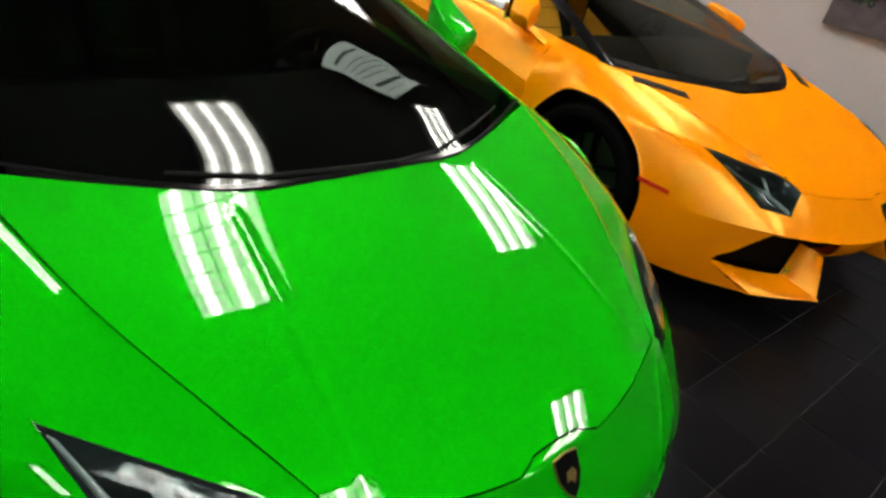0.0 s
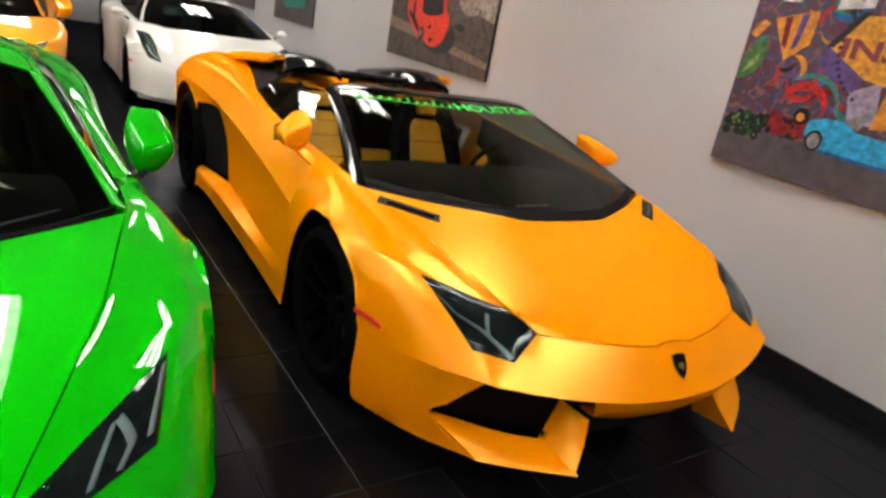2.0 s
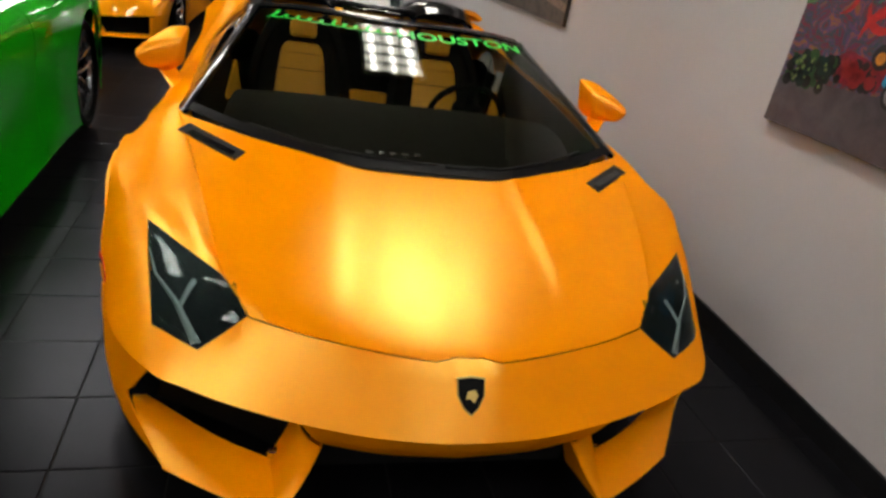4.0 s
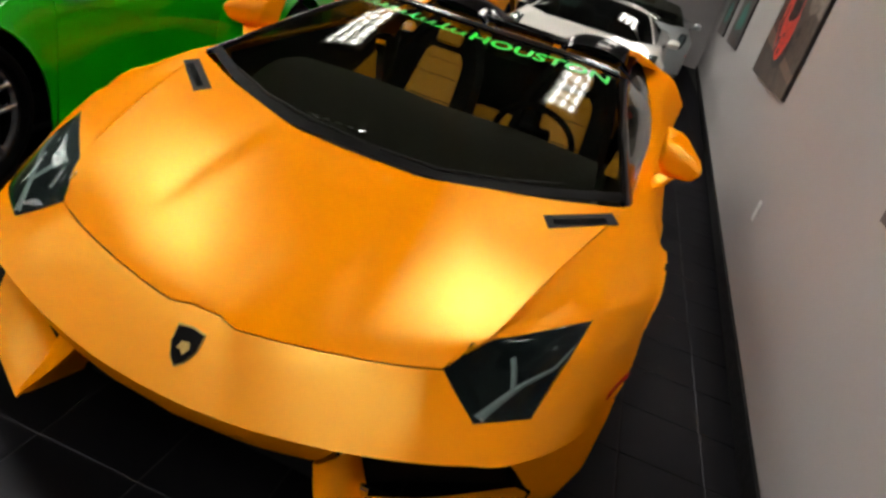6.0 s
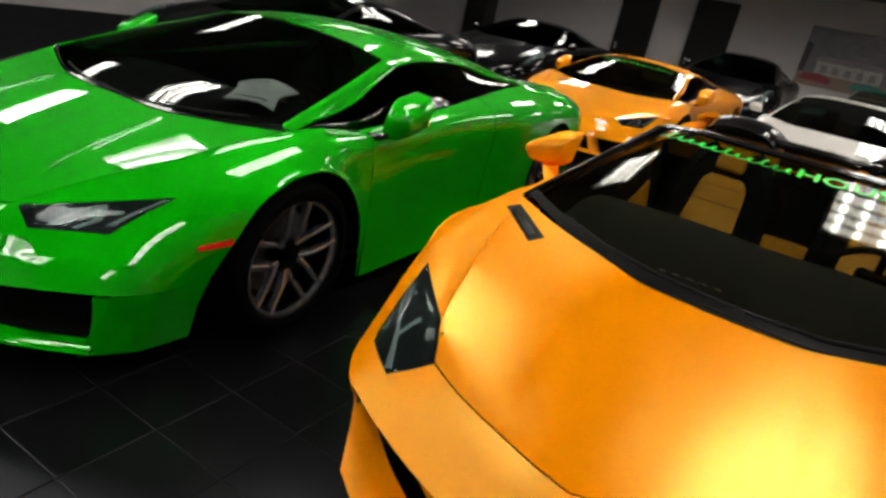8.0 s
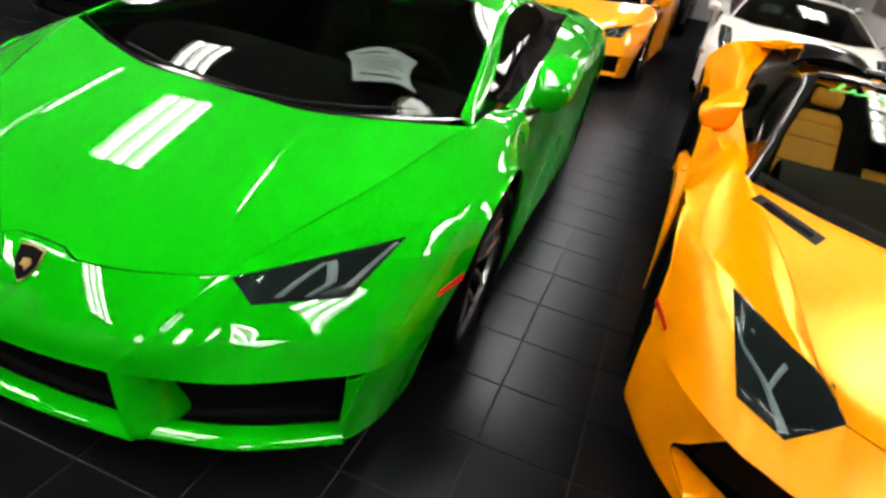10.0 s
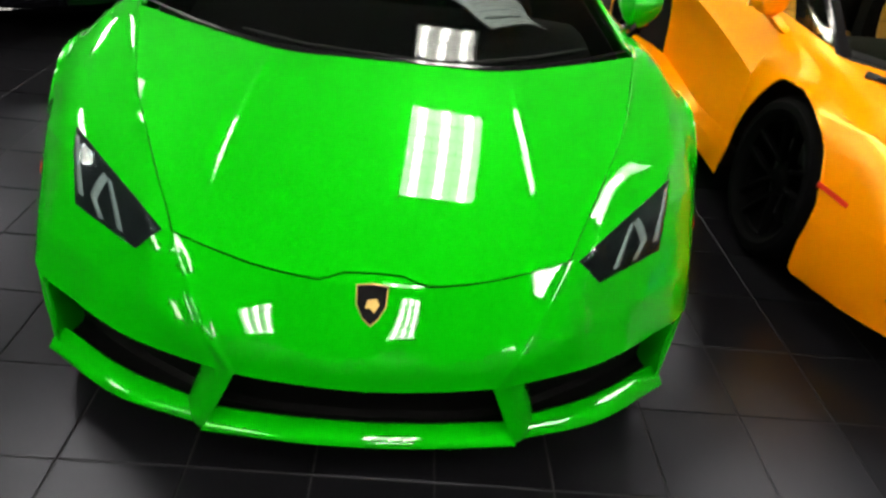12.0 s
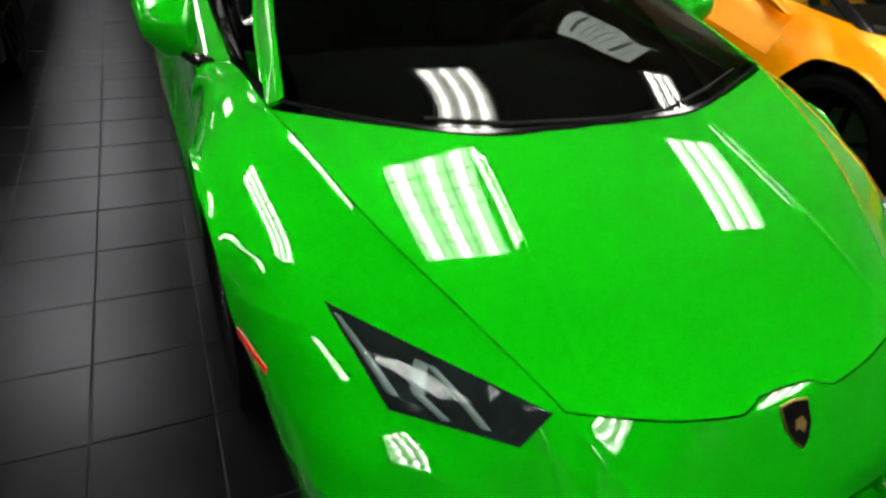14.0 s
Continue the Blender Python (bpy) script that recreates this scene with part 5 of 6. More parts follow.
def swoosh(cx, cy, r, a0, a1, w, n=14):
    """A curved brush stroke that tapers to both ends."""
    out = [(cx + (r + w * math.sin(math.pi * i / n)) * math.cos(a0 + (a1 - a0) * i / n), cy + (r + w * math.sin(math.pi * i / n)) * math.sin(a0 + (a1 - a0) * i / n)) for i in range(n + 1)]
    inn = [(cx + r * .97 * math.cos(a0 + (a1 - a0) * i / n), cy + r * .97 * math.sin(a0 + (a1 - a0) * i / n)) for i in range(n, -1, -1)]
    return out + inn


# the mural with the blue car
GRAFFITI = print_mat("graffiti_print", [(.25, (.03, .018, .06)), (.36, (.07, .03, .10)), (.44, (.18, .012, .03)), (.50, (.02, .07, .075)), (.56, (.09, .045, .15)), (.63, (.26, .09, .02)), (.74, (.06, .13, .045))], 8.0, 2.8)
_p, _d = picture(on_wall(.244, 1.01), 2.1, 1.4, GRAFFITI, "large colourful street-art print with a blue sports car")
flat("printed_ground", [(0, 0), (0, .17), (.27, .20), (.55, .215), (1.1, .17), (2.1, .13), (2.1, 0)], print_mat("asphalt_print", [(.3, (.055, .046, .054)), (.7, (.11, .092, .105))], 9, .5), _p, _d + .0006)
flat("printed_leaf", [(.0, .47), (.01, .55), (.035, .63), (.075, .68), (.12, .70), (.145, .66), (.15, .60), (.125, .54), (.08, .50), (.04, .475)], INK["green"], _p, _d + .0008)
flat("printed_leaf", [(.03, .50), (.06, .57), (.11, .62), (.11, .57)], ink("lime", (.20, .25, .07)), _p, _d + .0010)
flat("printed_flame", [(.01, .72), (.08, .80), (.12, .78), (.06, .70)], INK["orange"], _p, _d + .0008)
flat("printed_flame", [(.14, .81), (.38, .87), (.38, .70), (.26, .60)], INK["orange"], _p, _d + .0008)
flat("printed_stripe", [(.20, .82), (.24, .83), (.25, .66), (.22, .68)], INK["crimson"], _p, _d + .0010)
flat("printed_stripe", [(.29, .84), (.33, .85), (.31, .68), (.28, .66)], INK["purple"], _p, _d + .0010)
flat("printed_curl", [(.44, .63), (.49, .70), (.71, .57), (.68, .50), (.52, .56)], INK["purple"], _p, _d + .0008)
flat("printed_arc", swoosh(.45, .35, .125, .05, 2.9, .045), INK["red"], _p, _d + .0009)
flat("printed_arc", swoosh(.46, .36, .185, .2, 2.2, .022), INK["teal"], _p, _d + .0008)
flat("printed_fruit", [(.24, .29), (.32, .34), (.52, .30), (.50, .22), (.30, .22)], INK["crimson"], _p, _d + .0010)
for _k, (_c, _n) in enumerate((("crimson", 16), ("purple", 14), ("teal", 10), ("deepblue", 12), ("orange", 9), ("red", 10), ("green", 9), ("dark", 16))):
    _s = []
    for _i in range(_n):
        _a = _rng.uniform(0, 6.28)
        _s.append(swoosh(_rng.uniform(.14, 1.9), _rng.uniform(.36, 1.2), _rng.uniform(.05, .13), _a, _a + _rng.uniform(1.2, 2.8), _rng.uniform(.012, .04)))
    many("printed_stroke", [[(min(2.09, max(.01, x)), min(1.39, max(.24, y))) for x, y in q] for q in _s], INK[_c], _p, _d + .00062 + .00001 * _k)
for _k, (_c, _n) in enumerate((("bush", 30), ("dark", 16), ("shadow", 12))):
    many("printed_bush", [disc(_rng.uniform(.03, .26), _rng.uniform(.20, .32) - .03, _rng.uniform(.012, .03), 9) for _i in range(_n)], INK[_c], _p, _d + .0012 + .00002 * _k)
many("printed_bush", [disc(_rng.uniform(.05, .24), _rng.uniform(.20, .31) - .02, _rng.uniform(.006, .012), 7) for _i in range(16)], ink("leaf", (.10, .15, .04)), _p, _d + .00128)
many("printed_fruit", [disc(_rng.uniform(.27, .50), _rng.uniform(.22, .30), _rng.uniform(.012, .03), 9) for _i in range(12)], INK["dark"], _p, _d + .00102)
many("printed_fruit", [disc(_rng.uniform(.27, .50), _rng.uniform(.23, .32), _rng.uniform(.015, .035), 10) for _i in range(14)], ink("berry", (.24, .012, .014)), _p, _d + .00104)
many("printed_border", [swoosh(.84, .73, .30, 2.6 + .12 * _i, 2.66 + .12 * _i, .012, 4) for _i in range(14)], INK["dark"], _p, _d + .00115)
flat("printed_ring", disc(.47, .34, .045), INK["dark"], _p, _d + .0012)
flat("printed_eye", disc(.465, .335, .022), INK["orange"], _p, _d + .0014)
flat("printed_curl", [(.66, .50), (.80, .57), (.84, .36), (.70, .36)], INK["lilac"], _p, _d + .0007)
flat("printed_cone", [(.82, .35), (.84, .54), (.90, .54), (.92, .36)], INK["orange"], _p, _d + .0010)
flat("printed_panel", [(.49, .70), (.61, .86), (1.25, .90), (1.4, .74), (1.2, .56), (.83, .55), (.71, .57)], ink("amber", (.62, .28, .03)), _p, _d + .0010)
flat("printed_border", [(.47, .70), (.60, .88), (.64, .88), (.51, .70)], INK["dark"], _p, _d + .0011)
for _q in ([(.46, .88), (.47, 1.06), (.64, 1.08), (.64, .90)], [(.68, .92), (.69, 1.08), (.90, 1.08), (.92, .93)], [(.15, .90), (.16, 1.04), (.26, 1.05), (.26, .90)], [(.98, .94), (.98, 1.08), (1.2, 1.08), (1.2, .94)]):
    flat("printed_window", _q, INK["white"], _p, _d + .0008)
flat("printed_star", [(.55, 1.03), (.565, .99), (.60, .985), (.57, .96), (.58, .92), (.55, .945), (.52, .92), (.53, .96), (.50, .985), (.535, .99)], INK["orange"], _p, _d + .0010)
_v, _f = letters("INSI", 1.0, 0.03)
_lo, _hi = _v.min(0), _v.max(0)
mesh_ob("printed_letters", [(.55 + (a - _lo[0]) / (_hi[0] - _lo[0]) * .34, .655 + (b - _lo[1]) / (_hi[1] - _lo[1]) * .10, _d + .0014) for a, b, c in _v], _f, INK["letter"], _p, "dark red capitals on amber", smooth=False)
flat("printed_car", [(.51, .26), (.52, .33), (.60, .355), (.69, .36), (.77, .32), (.89, .31), (1.05, .33), (1.20, .34), (1.32, .30), (1.34, .20), (1.2, .17), (.96, .17), (.84, .175), (.62, .18)], INK["blue"], _p, _d + .0016, "light blue open sports car")
flat("printed_shade", [(.60, .20), (.85, .19), (1.2, .185), (1.3, .20), (1.2, .17), (.96, .17), (.62, .18)], INK["deepblue"], _p, _d + .0018)
flat("printed_screen", [(.70, .36), (.82, .44), (.84, .44), (.77, .325)], INK["grey"], _p, _d + .0018)
for _c in ((.575, .235), (1.06, .205)):
    flat("printed_wheel", disc(*_c, .055, sx=.85), INK["dark"], _p, _d + .0020)
    flat("printed_rim", disc(*_c, .040, sx=.85), INK["grey"], _p, _d + .0022)
# the red car on cobbles
COBBLE = print_mat("cobble_print", [(.28, (.016, .011, .010)), (.42, (.046, .033, .027)), (.55, (.10, .073, .058)), (.66, (.04, .028, .024)), (.75, (.13, .098, .08))], 13.0, .4)
_p, _d = picture(on_wall(4.93, 1.03), 2.13, 1.42, COBBLE, "print of a red sports car on a cobbled yard")
flat("printed_band", [(0, .30), (2.13, .10), (2.13, .16), (0, .42)], INK["brown"], _p, _d + .0006)
flat("printed_shadow", [(.90, .20), (1.0, .14), (1.20, .125), (1.38, .15), (1.48, .23), (1.51, .32), (1.43, .40), (1.25, .34)], INK["dark"], _p, _d + .0008)
flat("printed_shadow", [(1.44, .42), (1.56, .37), (1.68, .41), (1.56, .46)], INK["dark"], _p, _d + .0008)
flat("printed_car", [(.40, .80), (.39, .58), (.41, .47), (.52, .37), (.66, .28), (.74, .22), (.86, .235), (.93, .195), (1.03, .175), (1.14, .19), (1.25, .25), (1.31, .33), (1.335, .42), (1.32, .50), (1.25, .56), (1.22, .80), (1.10, .86), (.55, .86)],
     ink("vermilion", (.85, .045, .02)), _p, _d + .0010, "vermilion sports car")
flat("printed_glass", [(.74, .50), (.86, .475), (1.06, .485), (1.20, .52), (1.14, .70), (.72, .70)], INK["dark"], _p, _d + .0012)
flat("printed_stripe", [(.44, .47), (.70, .29), (.73, .33), (.60, .44), (.58, .60), (.52, .60), (.53, .45), (.46, .52)], INK["dark"], _p, _d + .0012)
flat("printed_wheel", disc(.79, .285, .075, sx=.8), INK["dark"], _p, _d + .0013)
flat("printed_rim", disc(.775, .29, .04, sx=.7), INK["grey"], _p, _d + .0014)
flat("printed_lamp", [(.90, .37), (.98, .40), (.99, .37), (.95, .34)], INK["dark"], _p, _d + .0013)
flat("printed_intake", [(.95, .25), (1.02, .275), (1.06, .24), (1.0, .215)], INK["dark"], _p, _d + .0013)
flat("printed_rubble", [(1.50, .60), (1.65, .53), (1.85, .56), (2.13, .50), (2.13, 1.1), (1.9, 1.05), (1.5, 1.0), (1.42, .8)], print_mat("rubble_print", [(.3, (.05, .04, .035)), (.5, (.26, .21, .18)), (.7, (.45, .40, .36))], 16, .6), _p, _d + .0005)
# smaller prints further along
for _y, _w, _c in ((9.6, 2.0, "deepblue"), (13.0, 2.0, "purple")):
    _p, _d = picture(on_wall(_y, 1.03), _w, 1.4, print_mat("far_print_" + _c, [(.3, (.03, .025, .03)), (.5, (.10, .06, .05)), (.7, (.05, .10, .14))], 3.0), "dark print of cars in a thin frame")
    flat("printed_car", [(.5, .3), (.7, .55), (1.2, .62), (1.6, .45), (1.6, .25), (.6, .2)], INK["teal"], _p, _d + .001)
    flat("printed_sky", [(.1, .9), (1.9, .9), (1.9, 1.3), (.1, 1.3)], INK[_c], _p, _d + .0008)
# print on the back wall: a white house and a row of cars
_m = Matrix.Translation((-1.75, 15.695, 1.12)) @ Matrix.Rotation(math.pi / 2, 4, "X")
_p, _d = picture(_m, 2.05, 1.28, print_mat("grey_sky_print", [(.3, (.10, .10, .115)), (.7, (.20, .195, .205))], 2.0), "pale print of a long white house with cars")
flat("printed_ground", [(0, 0), (2.05, 0), (2.05, .28), (0, .28)], INK["brown"], _p, _d + .0006)
flat("printed_house", [(.35, .28), (1.7, .28), (1.7, .56), (.35, .56)], INK["pale"], _p, _d + .0008)
flat("printed_roof", [(.25, .56), (1.8, .56), (1.65, .68), (.4, .68)], INK["grey"], _p, _d + .0009)
for _i in range(5):
    flat("printed_window", [(.45 + .25 * _i, .32), (.60 + .25 * _i, .32), (.58 + .25 * _i, .48), (.46 + .25 * _i, .48)], INK["grey"], _p, _d + .001)
flat("printed_car", [(.05, .12), (.15, .26), (.5, .30), (.75, .22), (.75, .10)], INK["crimson"], _p, _d + .0012)
flat("printed_car", [(1.1, .10), (1.2, .24), (1.6, .28), (1.95, .18), (1.95, .08)], INK["teal"], _p, _d + .0012)
flat("printed_tree", [(.0, .28), (.12, .28), (.16, .9), (.02, .95)], INK["dark"], _p, _d + .0007)


# ---- doors and fittings of the back wall ----
def back_door(x, w, h, name, label):
    e = empty(name, pose(x, 15.70, 0), label, "door", kind="structure")
    part("door_leaf", box_bm(w, .04, h, (0, -.02, h / 2), .004), DOOR_DARK, e)
    for sx in (-1, 1):
        part("door_frame", box_bm(.06, .07, h + .06, (sx * (w / 2 + .03), -.03, (h + .06) / 2), .004), DOOR_DARK if sx > 0 else STEEL, e)
    part("door_frame", box_bm(w, .07, .06, (0, -.03, h + .03), .004), DOOR_DARK, e)
    part("door_handle", box_bm(.03, .05, .16, (-w / 2 + .12, -.06, 1.05), .006), STEEL, e)


back_door(-5.85, .92, 2.75, "door_1", "tall dark door with a pale jamb")
back_door(-3.95, .95, 2.5, "door_2", "tall dark doorway in the grey wall")
slab("pillar_1", .55, .55, CEIL, pose(-8.6, 12.5, CEIL / 2), DOOR_DARK, "dark square pillar", "pillar")
_o = empty("wall_outlet", on_wall(1.95, .50), "white wall socket low on the grey wall", "socket")
part("plate", box_bm(.075, .115, .008, (0, 0, .012), .003), TROFFER_WHITE, _o)
for _z in (-.025, .025):
    part("socket_face", box_bm(.034, .030, .006, (0, _z, .0165), .004), PAPER, _o)


# ---- the other cars ----
def plain_coupe(m, body, label, name="sports_car", sx=1.0, sy=1.0, sz=1.0, glassm=None, open_top=False, rimm=None, lamps=True):
    """A rounded mid-engined coupe, built the same way with fewer panels."""
    car = empty(name, m, label, "car", "parked sports cars")
    S = np.array([sx, sy, sz])
    k = 6

    def sh(rows):
        return sheet(rows, k, k) * S
    R = [
        [(0, -1.05, .22), (.30, -1.03, .22), (.55, -.95, .22), (.75, -.83, .22), (.88, -.66, .22), (.94, -.42, .22)],
        [(0, -1.05, .38), (.30, -1.02, .38), (.55, -.935, .40), (.75, -.79, .42), (.88, -.60, .44), (.95, -.37, .43)],
        [(0, -.98, .52), (.30, -.95, .525), (.55, -.85, .55), (.74, -.70, .585), (.87, -.50, .61), (.955, -.31, .58)],
        [(0, -.70, .64), (.30, -.67, .645), (.55, -.60, .66), (.74, -.48, .71), (.865, -.33, .725), (.955, -.20, .66)],
        [(0, -.30, .77), (.30, -.28, .77), (.55, -.20, .77), (.74, -.12, .80), (.86, -.03, .80), (.955, 0, .715)],
        [(0, .02, .86), (.30, .05, .86), (.55, .11, .855), (.76, .20, .865), (.87, .22, .82), (.955, .22, .655)],
    ]
    g = sh(R)
    A1, A2 = (0.0, .335 * sz, .38), (2.65 * sy, .345 * sz, .41)
    B, C = 2 * k, 3 * k
    shell("bonnet", full(g[B:, :C - 3]), body, car, gap=.003, sides="flr")
    shell("front_bumper", full(g[:B + 1]), body, car, gap=.003, sides="b", arches=[A1])
    W = [r[2:] for r in R[2:]] + [[(.76, .34, .87), (.78, .34, .868), (.88, .34, .82), (.955, .36, .46)], [(.77, .45, .875), (.79, .45, .872), (.885, .45, .80), (.94, .43, .15)]]
    w = sh(W)
    both("wing", w, body, car, gap=.003, sides="b", arches=[A1])
    D = [
        [(.77, .45, .875), (.82, .45, .865), (.89, .45, .80), (.92, .45, .55), (.93, .45, .14)],
        [(.78, 1.2, .90), (.83, 1.2, .885), (.89, 1.2, .81), (.89, 1.2, .52), (.93, 1.2, .14)],
        [(.78, 1.9, .93), (.86, 1.9, .91), (.94, 1.9, .83), (.95, 1.9, .55), (.95, 1.9, .14)],
        [(.74, 2.6, .96), (.87, 2.6, .93), (.965, 2.6, .84), (.97, 2.6, .6), (.96, 2.6, .16)],
        [(.66, 3.2, .93), (.80, 3.2, .90), (.91, 3.2, .82), (.93, 3.2, .6), (.90, 3.2, .25)],
        [(.60, 3.46, .80), (.72, 3.44, .78), (.82, 3.40, .72), (.85, 3.38, .55), (.82, 3.36, .28)],
    ]
    d = sh(D)
    both("door", d[:2 * k + 1], body, car, gap=.003, sides="fb")
    both("rear_quarter", d[2 * k:], body, car, gap=.002, sides="f", arches=[A2])
    shell("rear_bumper", full(sh([[(0, 3.5, .82), (.3, 3.49, .82), (.6, 3.46, .80), (.82, 3.40, .72)], [(0, 3.54, .55), (.3, 3.53, .55), (.6, 3.48, .55), (.85, 3.38, .55)], [(0, 3.5, .28), (.3, 3.5, .28), (.6, 3.46, .28), (.82, 3.36, .28)]])), body, car)
    gl = glassm or GLASS_DARK
    ws = sh([[(0, .02, .868), (.30, .05, .868), (.55, .11, .868), (.745, .22, .885)], [(0, .50, 1.055), (.28, .52, 1.05), (.50, .57, 1.035), (.67, .65, 1.01)], [(0, .98, 1.185), (.25, .99, 1.178), (.43, 1.02, 1.162), (.565, 1.06, 1.135)]])
    wo = shell("windscreen", full(ws), gl, car, thick=.004, label="dark tinted windscreen")
    wo.visible_shadow = False
    for s in (1, -1):
        sg = np.array([s, 1, 1])
        shell("windscreen_pillar", sh([[(.745, .22, .887), (.77, .22, .885), (.775, .28, .885)], [(.67, .65, 1.012), (.695, .65, 1.0), (.70, .70, .99)], [(.565, 1.06, 1.137), (.595, 1.07, 1.122), (.60, 1.12, 1.11)]]) * sg, body, car, thick=.01)
        mir = sh([[(.90, .55, .88), (.96, .52, .88), (1.03, .56, .885), (1.03, .62, .89)], [(.90, .54, .93), (.96, .50, .935), (1.04, .55, .935), (1.035, .63, .94)], [(.92, .58, .97), (.97, .57, .98), (1.02, .60, .975), (1.02, .64, .97)]])
        shell("door_mirror", mir * sg, body, car, thick=.012, centre=(.96 * s, .72, .93))
        shell("mirror_stalk", sh([[(.86, .50, .86), (.87, .56, .86)], [(.90, .53, .88), (.91, .59, .885)]]) * sg, BLACK_GLOSS, car, thick=.015)
        wheel(car, (.83 * s * sx, 0, .33 * sz), s, .33 * sz, .24, .245 * sz, rimm or RIM_DARK, label="dark alloy wheel", detail=False)
        wheel(car, (.82 * s * sx, 2.65 * sy, .345 * sz), s, .345 * sz, .29, .25 * sz, rimm or RIM_DARK, label="dark alloy wheel", detail=False)
        part("wheel_house", box_bm(.10, .80, .55, (.55 * s, 0, .40)), BLACK_MATT, car)
        if lamps:
            sk = Skin(g * sg, w * sg)
            lamp(car, sk, np.array((.855, -.06, .795)) * S, np.array((.73, -.16, .785)) * S, np.array((.69, -.76, .565)) * S, np.array((.80, -.64, .59)) * S, [(.1, .5, .06, .9, .5, .08), (.3, .3, .05, .9, .2, .05)], s, label="tall swept headlight with dark housing")
            ml = sk.lay(quad_grid((.93, -.43, .50), (.93, -.43, .525), (.953, -.34, .53), (.953, -.34, .50), 5, 3) * S * sg, .003)
            shell("side_marker", ml, RED_LENS, car, thick=.003, label="red side marker lens")
    if not open_top:
        rf = sh([[(0, .98, 1.188), (.25, .99, 1.181), (.43, 1.02, 1.165), (.565, 1.06, 1.138), (.60, 1.09, 1.12)], [(0, 1.35, 1.215), (.25, 1.35, 1.21), (.42, 1.35, 1.195), (.54, 1.35, 1.165), (.585, 1.35, 1.14)], [(0, 1.9, 1.17), (.25, 1.9, 1.165), (.42, 1.9, 1.15), (.56, 1.9, 1.11), (.62, 1.9, 1.08)],
                 [(0, 2.5, 1.05), (.25, 2.5, 1.045), (.44, 2.5, 1.03), (.62, 2.5, .99), (.74, 2.5, .965)], [(0, 3.1, .95), (.25, 3.1, .95), (.44, 3.1, .945), (.58, 3.1, .94), (.67, 3.1, .935)], [(0, 3.48, .84), (.25, 3.48, .84), (.42, 3.47, .83), (.54, 3.46, .82), (.6, 3.45, .81)]])
        shell("roof", full(rf), body, car)
        for s in (1, -1):
            gw = sh([[(.78, .32, .89), (.775, .32, .895), (.77, .33, .90)], [(.785, .70, .90), (.75, .70, .95), (.69, .72, 1.0)], [(.785, 1.2, .915), (.71, 1.2, 1.02), (.60, 1.2, 1.125)], [(.785, 1.75, .935), (.72, 1.75, 1.01), (.615, 1.8, 1.09)], [(.78, 2.15, .95), (.765, 2.15, .97), (.73, 2.2, .995)]])
            sw = shell("side_window", gw * np.array([s, 1, 1]), gl, car, thick=.004, centre=(0, 1.2, .6), label="dark tinted side window")
            sw.visible_shadow = False
    else:
        part("cabin_trim", box_bm(1.45 * sx, 2.0 * sy, .10, (0, 1.5 * sy, .84 * sz), .04), LEATHER_K, car)
        shell("rear_deck", full(sh([[(0, 2.3, 1.0), (.4, 2.3, .99), (.75, 2.3, .95)], [(0, 2.8, .99), (.4, 2.8, .98), (.72, 2.8, .95)], [(0, 3.48, .84), (.3, 3.47, .84), (.6, 3.45, .81)]])), body, car)
    mo = sh([[(0, -1.056, .33), (.22, -1.045, .33), (.46, -.985, .33)], [(0, -1.056, .25), (.24, -1.042, .25), (.5, -.975, .25)]])
    shell("front_grille", full(mo), MESH_BLACK, car, thick=.004, label="black front grille")
    shell("front_splitter", full(sh([[(0, -1.07, .20), (.4, -1.03, .20), (.9, -.62, .20)], [(0, -1.0, .16), (.4, -.98, .16), (.88, -.6, .16)]])), body, car, thick=.01)
    part("floor_pan", box_bm(1.6 * sx, 3.6, .03, (0, 1.3, .15)), BLACK_MATT, car)
    part("cabin_tub", box_bm(1.4 * sx, 1.9, .5, (0, 1.25, .5)), LEATHER_K, car)
    part("inner_body", box_bm(1.0 * sx, .6, .34, (0, -.2, .36)), BLACK_MATT, car)
    for x in (-.36, .36):
        part("seat", box_bm(.46, .14, .62, (x, 1.35 * sy, .74 * sz), .05, rot=Matrix.Rotation(-.25, 3, "X")), LEATHER_K, car, smooth=True)
    return car


white_car = plain_coupe(pose(-.08, 6.03, 0, 0, 0, 0), WHITE, "pearl white low coupe with dark glass and black wheels")
plain_coupe(pose(-5.25, 2.45, 0, 0, 0, 2.0), BLACKP, "gloss black low coupe on dark tiles")
plain_coupe(pose(-5.45, 8.3, 0, 0, 0, 2.0), BLACKP, "gloss black coupe beside the orange-yellow one", sz=1.08)
black_back = plain_coupe(pose(-2.35, 11.4, 0, 0, 0, 0), BLACKP, "gloss black tall car near the back wall", name="black_car", sz=1.22)
plain_coupe(pose(.30, 10.9, 0, 0, 0, 0), SILVER, "grey open two-seater with bright screen frame", name="open_car", sz=1.12, glassm=GLASS, open_top=True)
# pale green window stickers behind the glass
STICKER = simple("pale_green_sticker", (.28, .52, .44), .6, var=.06)
for _c, _z in ((white_car, 1.0), (black_back, 1.22)):
    _g = quad_grid((-.50, .44, .985 * _z), (-.26, .42, .995 * _z), (-.24, .63, 1.07 * _z), (-.47, .65, 1.058 * _z), 4, 4)
    _s = empty("window_sticker", _c.matrix_basis.copy(), "pale green sticker behind the windscreen", "sticker", "window stickers")
    shell("sticker_sheet", _g, STICKER, _s, thick=.001, centre=(0, 0, -5))


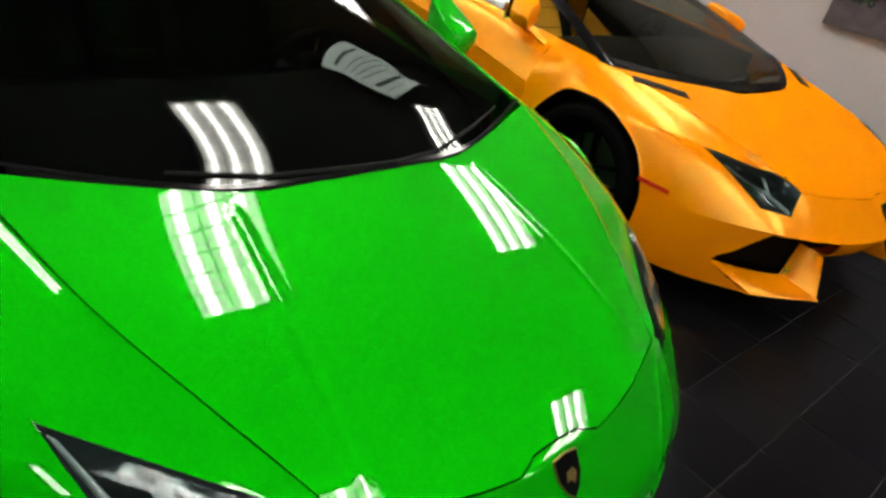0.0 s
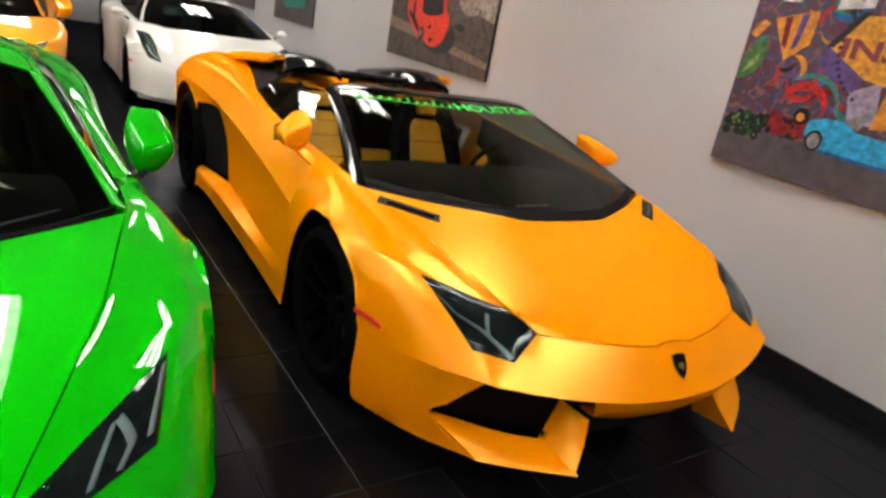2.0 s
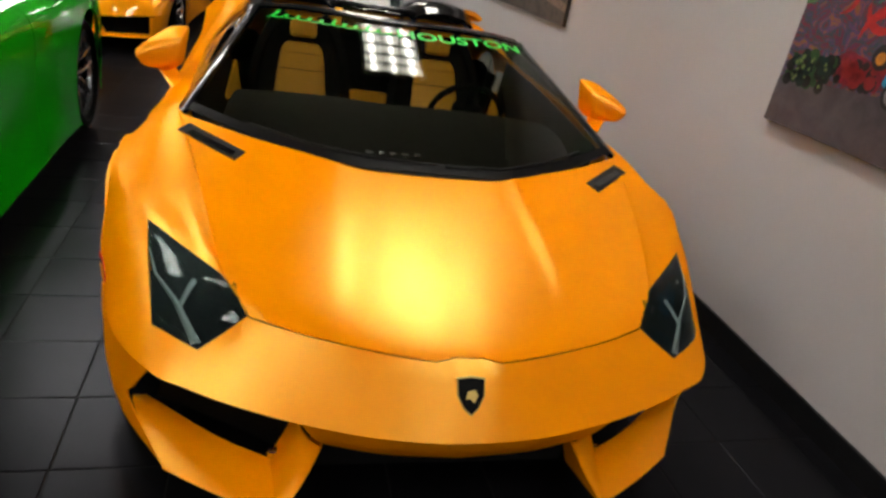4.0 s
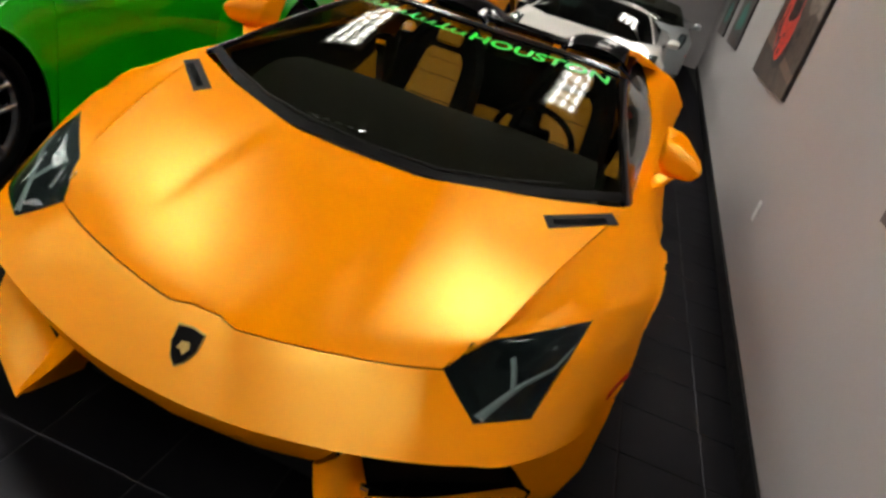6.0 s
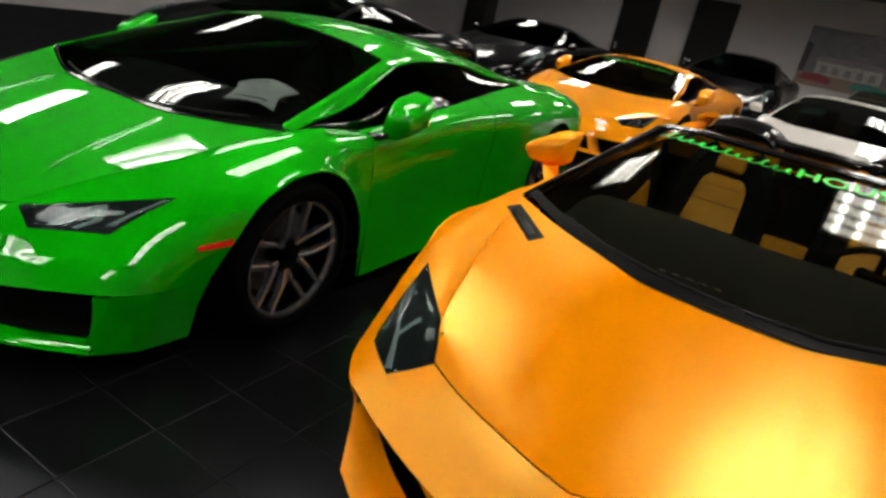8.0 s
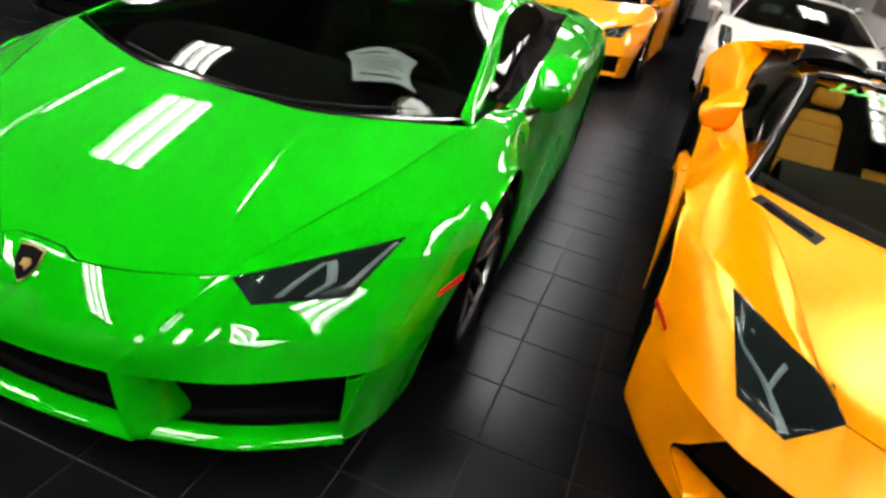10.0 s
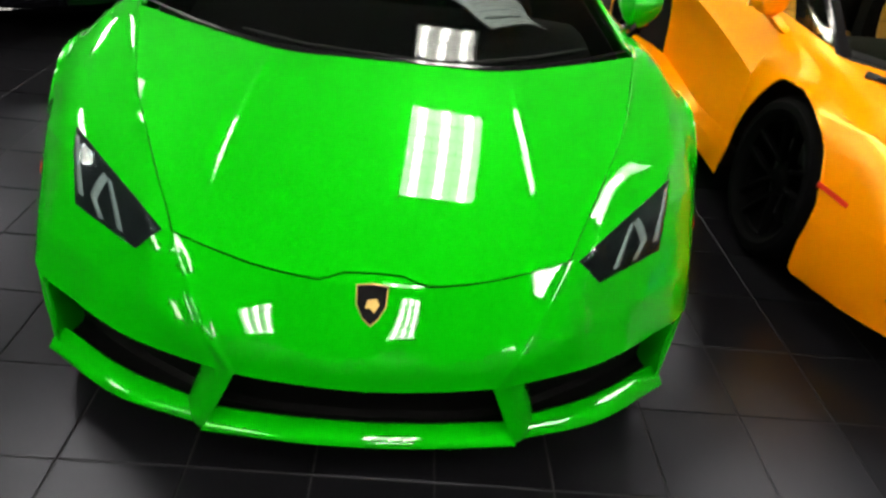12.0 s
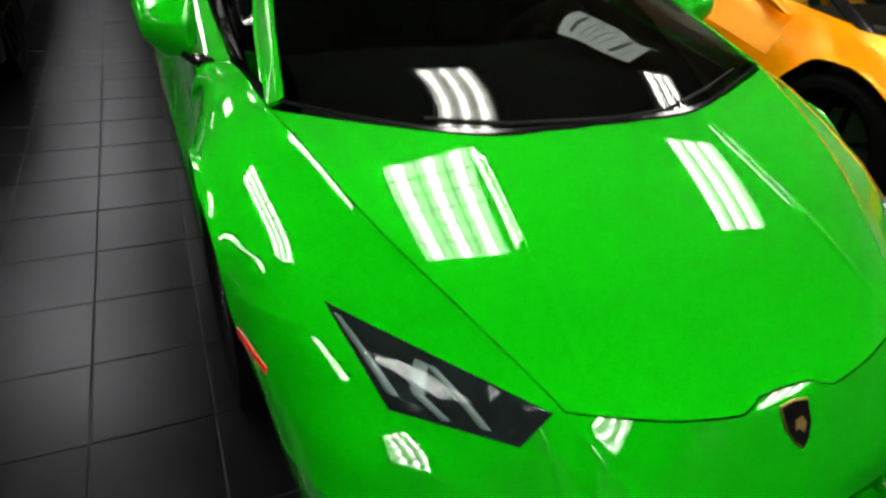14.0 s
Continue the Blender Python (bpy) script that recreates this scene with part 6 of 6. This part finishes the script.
# ---- floor tiles ----
def floor_tiles():
    pitch, joint, turn = 0.309, 0.0045, radians(1.6)
    h = (pitch - joint) / 2
    e = 0.0022
    V = [(-h, -h, -.0033), (h, -h, -.0033), (h, h, -.0033), (-h, h, -.0033), (-h, -h, -.0010), (h, -h, -.0010), (h, h, -.0010), (-h, h, -.0010),
         (-h + e, -h + e, 0), (h - e, -h + e, 0), (h - e, h - e, 0), (-h + e, h - e, 0)]
    F = [(8, 9, 10, 11)] + [(a, (a + 1) % 4, 4 + (a + 1) % 4, 4 + a) for a in range(4)] + [(4 + a, 4 + (a + 1) % 4, 8 + (a + 1) % 4, 8 + a) for a in range(4)]
    me = bpy.data.meshes.new("tile")
    me.from_pydata(V, [], F)
    me.materials.append(TILE)
    base = Matrix.Translation((-1.0385, -.692, 0)) @ Matrix.Rotation(turn, 4, "Z")
    floor = bpy.data.objects["floor"]
    rng = random.Random(7)
    verts, faces = [], []
    count = 0
    for i in range(-34, 10):
        for j in range(-18, 56):
            c = base @ Vector(((i + .5) * pitch, (j + .5) * pitch, 0))
            if c.x > 1.70 + .0166 * c.y or c.x < -11 or c.y < -5.9 or c.y > 15.7:
                continue
            m = Matrix.Translation((c.x, c.y, rng.uniform(-.0004, .0004))) @ Matrix.Rotation(turn + rng.uniform(-.002, .002), 4, "Z") @ Matrix.Rotation(rng.uniform(-.0012, .0012), 4, "X")
            near = (-4.7 < c.x < -.7) and (-2.0 < c.y < .25)
            if near and count < 300:
                ob = new("tile", me)
                ob.parent = floor
                ob.matrix_parent_inverse = floor.matrix_basis.inverted()
                ob.matrix_basis = m
                count += 1
            else:
                o = len(verts)
                verts += [m @ Vector(v) for v in V]
                faces += [tuple(o + k for k in f) for f in F]
    rest = mesh_ob("floor_tiles", verts, faces, TILE_REST, floor, smooth=False)
    rest.matrix_parent_inverse = floor.matrix_basis.inverted()
    tagged(rest, "dark slate floor tiles with grey joints", kind="stuff")


def tile_rest_mat():
    m = TILE.copy()
    m.name = "dark_slate_tile_joined"
    nt = m.node_tree
    for n in list(nt.nodes):
        if n.bl_idname == "ShaderNodeObjectInfo":
            geo = nt.nodes.new("ShaderNodeNewGeometry")
            for l in list(nt.links):
                if l.from_node == n:
                    nt.links.new(geo.outputs["Random Per Island"], l.to_socket)
            nt.nodes.remove(n)
    return m


TILE_REST = tile_rest_mat()
floor_tiles()
